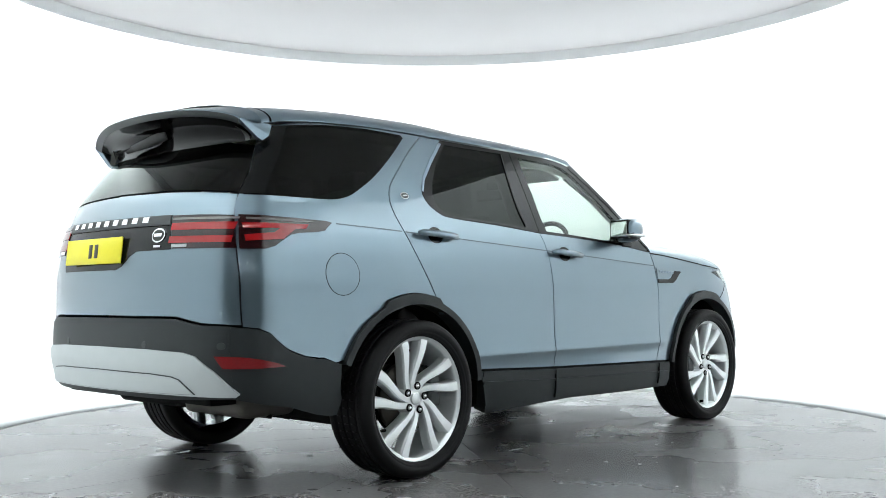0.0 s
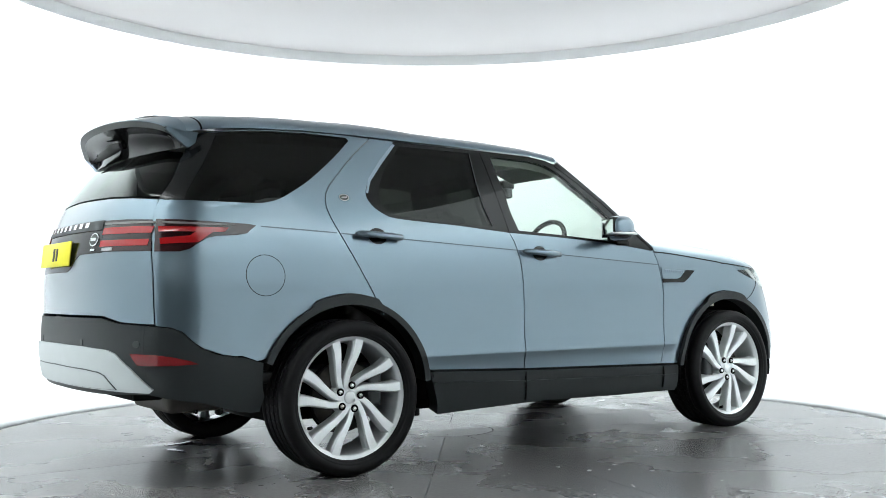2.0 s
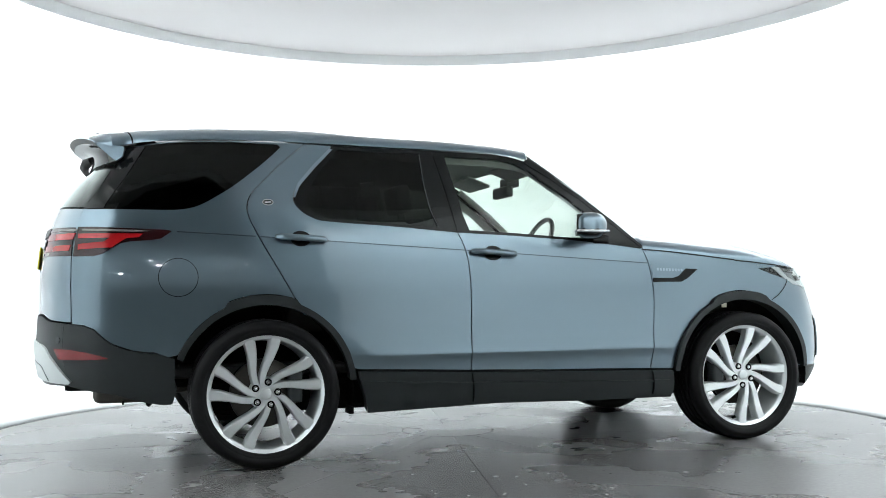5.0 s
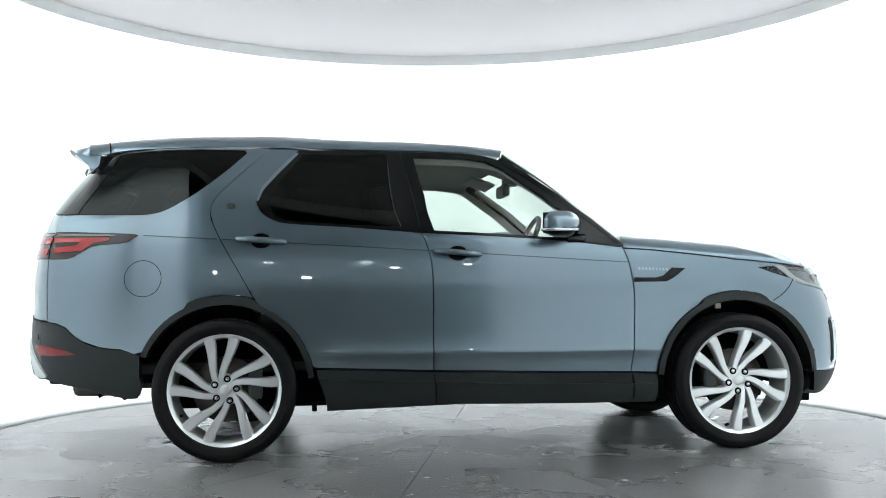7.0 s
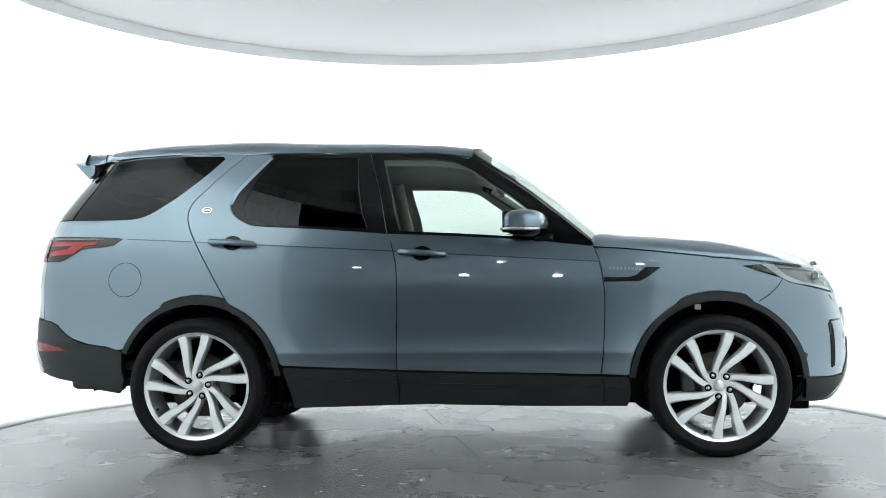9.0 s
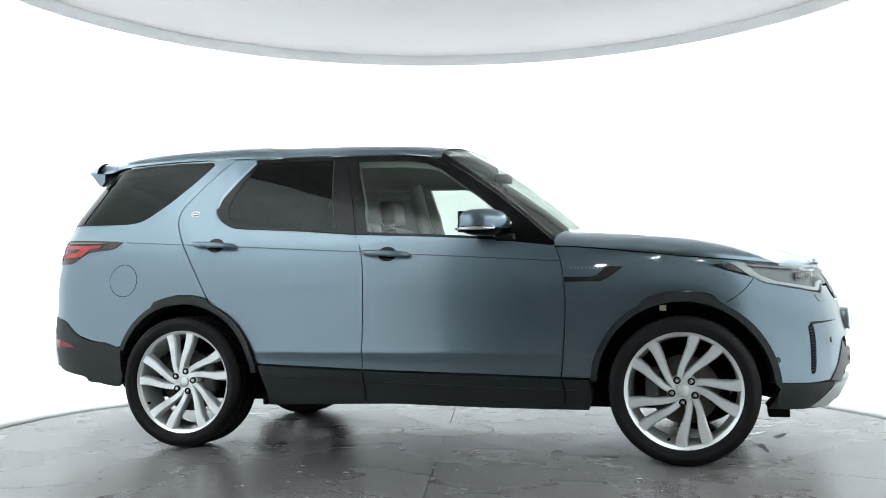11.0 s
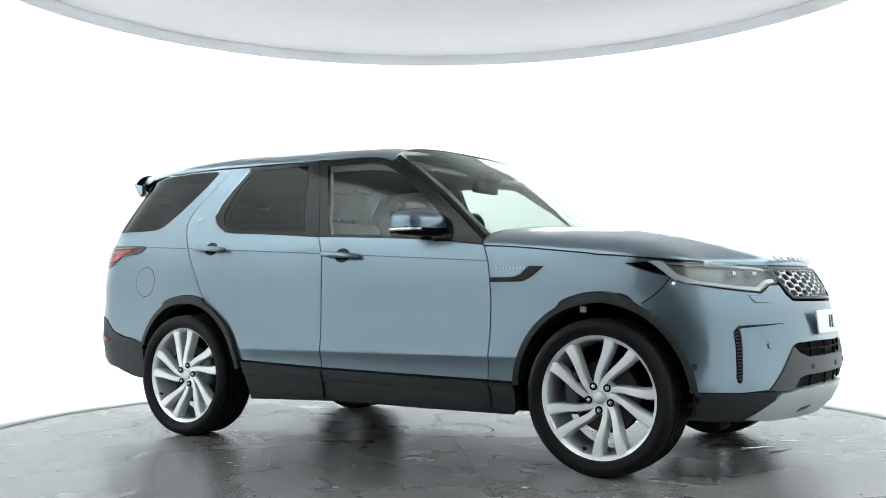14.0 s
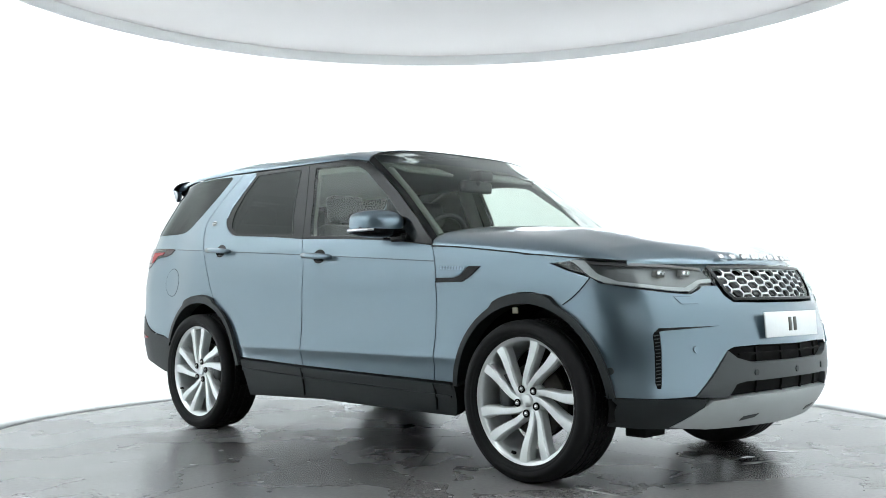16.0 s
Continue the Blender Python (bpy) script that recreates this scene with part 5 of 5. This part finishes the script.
    bm = bmesh.new()
    lathe(bm, [(.05, .02), (.185, .02)], 40)
    part("dust_shield", bm, UNDER, rim)
    rim.matrix_basis = pose(x, -.850 if side > 0 else .880, HUB_Z, 0, 0, 0 if side > 0 else 180)
    return rim


def build_under(car):
    bm = bmesh.new()
    rbox(bm, (3.5, 1.50, .18), (.05, 0, .36), .03)
    rbox(bm, (1.0, 1.3, .12), (-1.85, 0, .47), .03)
    part("underbody", bm, UNDER, car, smooth=False)
    bm = bmesh.new()
    rbox(bm, (.30, .50, .14), (-2.06, -.46, .415), .062, 4)
    silencer = part("silencer", bm, EXHAUST, car, "dull steel exhaust silencer")
    bm = bmesh.new()
    tube(bm, smooth_line([(-1.95, -.52, .40), (-1.80, -.56, .40), (-1.68, -.54, .42), (-1.55, -.50, .46)], 4), .026)
    part("exhaust_pipe", bm, EXHAUST, silencer)
    bm = bmesh.new()
    rbox(bm, (.012, .50, .02), (-2.06, -.46, .348), .004, 1)
    rbox(bm, (.03, .05, .09), (-1.93, -.66, .365), .01, 1)
    part("hanger_bracket", bm, UNDER, silencer)
    bm = bmesh.new()
    rbox(bm, (.50, .62, .14), (-1.92, .16, .425), .05, 3)
    part("spare_wheel_tray", bm, UNDER, car)
    for xh in (HUB_R, HUB_F):
        bm = bmesh.new()
        tube(bm, [(xh, -.72, HUB_Z), (xh, -.2, HUB_Z), (xh, .2, HUB_Z), (xh, .72, HUB_Z)], [.04, .04, .04, .04])
        rbox(bm, (.28, .3, .22), (xh, 0, HUB_Z - .02), .05)
        for s in (-1, 1):
            tube(bm, [(xh + .15, s * .35, .34), (xh, s * .74, .28)], .028)
            tube(bm, [(xh - .2, s * .35, .36), (xh, s * .74, .30)], .024)
        part("axle", bm, UNDER, car)
    for s in (-1, 1):
        bm = bmesh.new()
        rbox(bm, (.03, .10, .04), (-.87, s * .78, .268), .01)
        part("mud_flap", bm, UNDER, car)
        bm = bmesh.new()
        rbox(bm, (.11, .17, .075), (2.05, s * .66, .275), .015)
        part("air_deflector", bm, UNDER, car)
        bm = bmesh.new()
        rbox(bm, (.035, .008, .030), (HUB_F - .10, s * .90, .818), .002, 1)
        part("sticker", bm, STICKER, car, "small paper tag in the wheel arch", smooth=False)


def build_cabin(car):
    bm = bmesh.new()
    rbox(bm, (3.1, 1.62, .06), (-.55, 0, .50), .02)
    rbox(bm, (.10, 1.6, .55), (1.0, 0, .80), .03)
    rbox(bm, (.06, 1.5, .7), (-2.05, 0, .88), .03)
    part("cabin_floor", bm, INT_DARK, car)
    bm = bmesh.new()
    rbox(bm, (.42, 1.62, .26), (.78, 0, 1.02), .07, 3)
    rbox(bm, (.20, .44, .11), (.66, -.40, 1.19), .04, 3)
    rbox(bm, (.9, .26, .30), (.25, 0, .72), .04, 2)
    part("dashboard", bm, INT_DARK, car)
    for sgn in (1, -1):
        for pts, nm in (([(-2.0, 1.33), (-1.45, 1.33), (-.3, 1.22), (.88, 1.14), (.90, .56), (-.8, .56), (-.86, .80), (-1.15, .92), (-1.9, .92), (-2.0, .86)], "door_card"),):
            part(nm, side_shell(pts, off=-.06, lip=.0, gap=0, mirror=sgn < 0), INT_DARK, car)
        for a, b, w in (((-.32, 1.24), (-.40, 1.70), .05), ((-1.30, 1.34), (-1.12, 1.70), .07)):
            bm = bmesh.new()
            tube(bm, [(a[0], -sgn * (float(side_y(*a)) - .075), a[1]), (b[0], -sgn * (float(side_y(*b)) - .075), b[1])], w)
            part("pillar_trim", bm, INT_LIGHT, car, "pale inner pillar trim")
        bm = bmesh.new()
        tube(bm, [(.30, -sgn * .66, 1.64), (.55, -sgn * .735, 1.475), (.86, -sgn * .80, 1.215)], .022)
        part("pillar_trim", bm, INT_LIGHT, car)
    for y in (-.38, .38):
        seat = bmesh.new()
        rbox(seat, (.52, .50, .17), (-.05, y, .72), .06, 3, Matrix.Rotation(radians(-8), 4, "Y"))
        seat = part("front_seat", seat, LEATHER, car, "dark leather front seat")
        bm = bmesh.new()
        rbox(bm, (.15, .50, .64), (-.36, y, 1.04), .06, 3, Matrix.Rotation(radians(-16), 4, "Y"))
        part("backrest", bm, LEATHER, seat)
        bm = bmesh.new()
        rbox(bm, (.10, .27, .17), (-.47, y, 1.47), .045, 3, Matrix.Rotation(radians(-10), 4, "Y"))
        tube(bm, [(-.44, y - .06, 1.34), (-.465, y - .06, 1.44)], .008)
        tube(bm, [(-.44, y + .06, 1.34), (-.465, y + .06, 1.44)], .008)
        part("headrest", bm, LEATHER, seat)
    bm = bmesh.new()
    rbox(bm, (.5, 1.35, .17), (-.95, 0, .78), .06, 3)
    bench = part("rear_bench", bm, LEATHER, car, "dark leather rear bench")
    bm = bmesh.new()
    rbox(bm, (.14, 1.35, .62), (-1.24, 0, 1.10), .06, 3, Matrix.Rotation(radians(-18), 4, "Y"))
    part("backrest", bm, LEATHER, bench)
    for y in (-.45, 0, .45):
        bm = bmesh.new()
        rbox(bm, (.09, .25, .15), (-1.36, y, 1.47), .04, 3)
        part("headrest", bm, LEATHER, bench)
    # steering wheel, right-hand drive
    bm = bmesh.new()
    rows = []
    for i in range(40):
        a = 2 * math.pi * i / 40
        rows.append([((.185 + .016 * math.cos(b)) * math.cos(a), (.185 + .016 * math.cos(b)) * math.sin(a), .016 * math.sin(b)) for b in [2 * math.pi * k / 8 for k in range(8)]])
    add_quads(bm, rows + [rows[0]], closed=True)
    rbox(bm, (.13, .12, .05), (0, 0, -.02), .03, 2)
    rbox(bm, (.32, .035, .02), (0, .02, -.01), .006, 1)
    rbox(bm, (.035, .17, .02), (0, -.09, -.01), .006, 1)
    tube(bm, [(0, 0, -.02), (0, 0, -.25)], .04)
    bmesh.ops.transform(bm, matrix=Matrix.Translation((.44, -.38, 1.20)) @ Matrix.Rotation(radians(-90), 4, "Z") @ Matrix.Rotation(radians(65), 4, "X"), verts=bm.verts)
    part("steering_wheel", bm, LEATHER, car)
    bm = bmesh.new()
    rbox(bm, (.05, .26, .075), (.37, 0, 1.575), .02, 2)
    tube(bm, [(.385, 0, 1.585), (.41, 0, 1.65)], .02)
    rbox(bm, (.10, .12, .06), (.42, 0, 1.640), .02, 2)
    part("rear_view_mirror", bm, INT_DARK, car)
    for s in (-1, 1):
        bm = bmesh.new()
        rbox(bm, (.17, .40, .02), (.27, s * .38, 1.665), .008, 2, Matrix.Rotation(radians(20), 4, "Y"))
        part("sun_visor", bm, INT_LIGHT, car)


def build_car():
    car = new("car")
    tagged(car, "blue-grey metallic five-door off-road estate car on a turntable", "car")
    build_body(car)
    for s in (1, -1):
        build_mirror(car, s)
    build_wheel(car, HUB_F, 1, 64.5)
    build_wheel(car, HUB_R, 1, 22)
    build_wheel(car, HUB_F, -1, 12)
    build_wheel(car, HUB_R, -1, 40)
    build_under(car)
    build_cabin(car)
    return car


build_ground()
build_wall()
build_ceiling()
build_hall()
table = build_turntable()
car = build_car()


def turn_at(t):
    """The turntable's angle in degrees."""
    return 47.22 - 5.662 * t - 0.0058 * t * t


def motions():
    steps = [0.5 * k for k in range(33)]
    walk(table, [(t, pose(0, 0, 0, 0, 0, turn_at(t))) for t in steps])
    walk(car, [(t, pose(0, 0, 0, 0, 0, turn_at(t)) @ pose(0, -0.10, 0)) for t in steps])


motions()
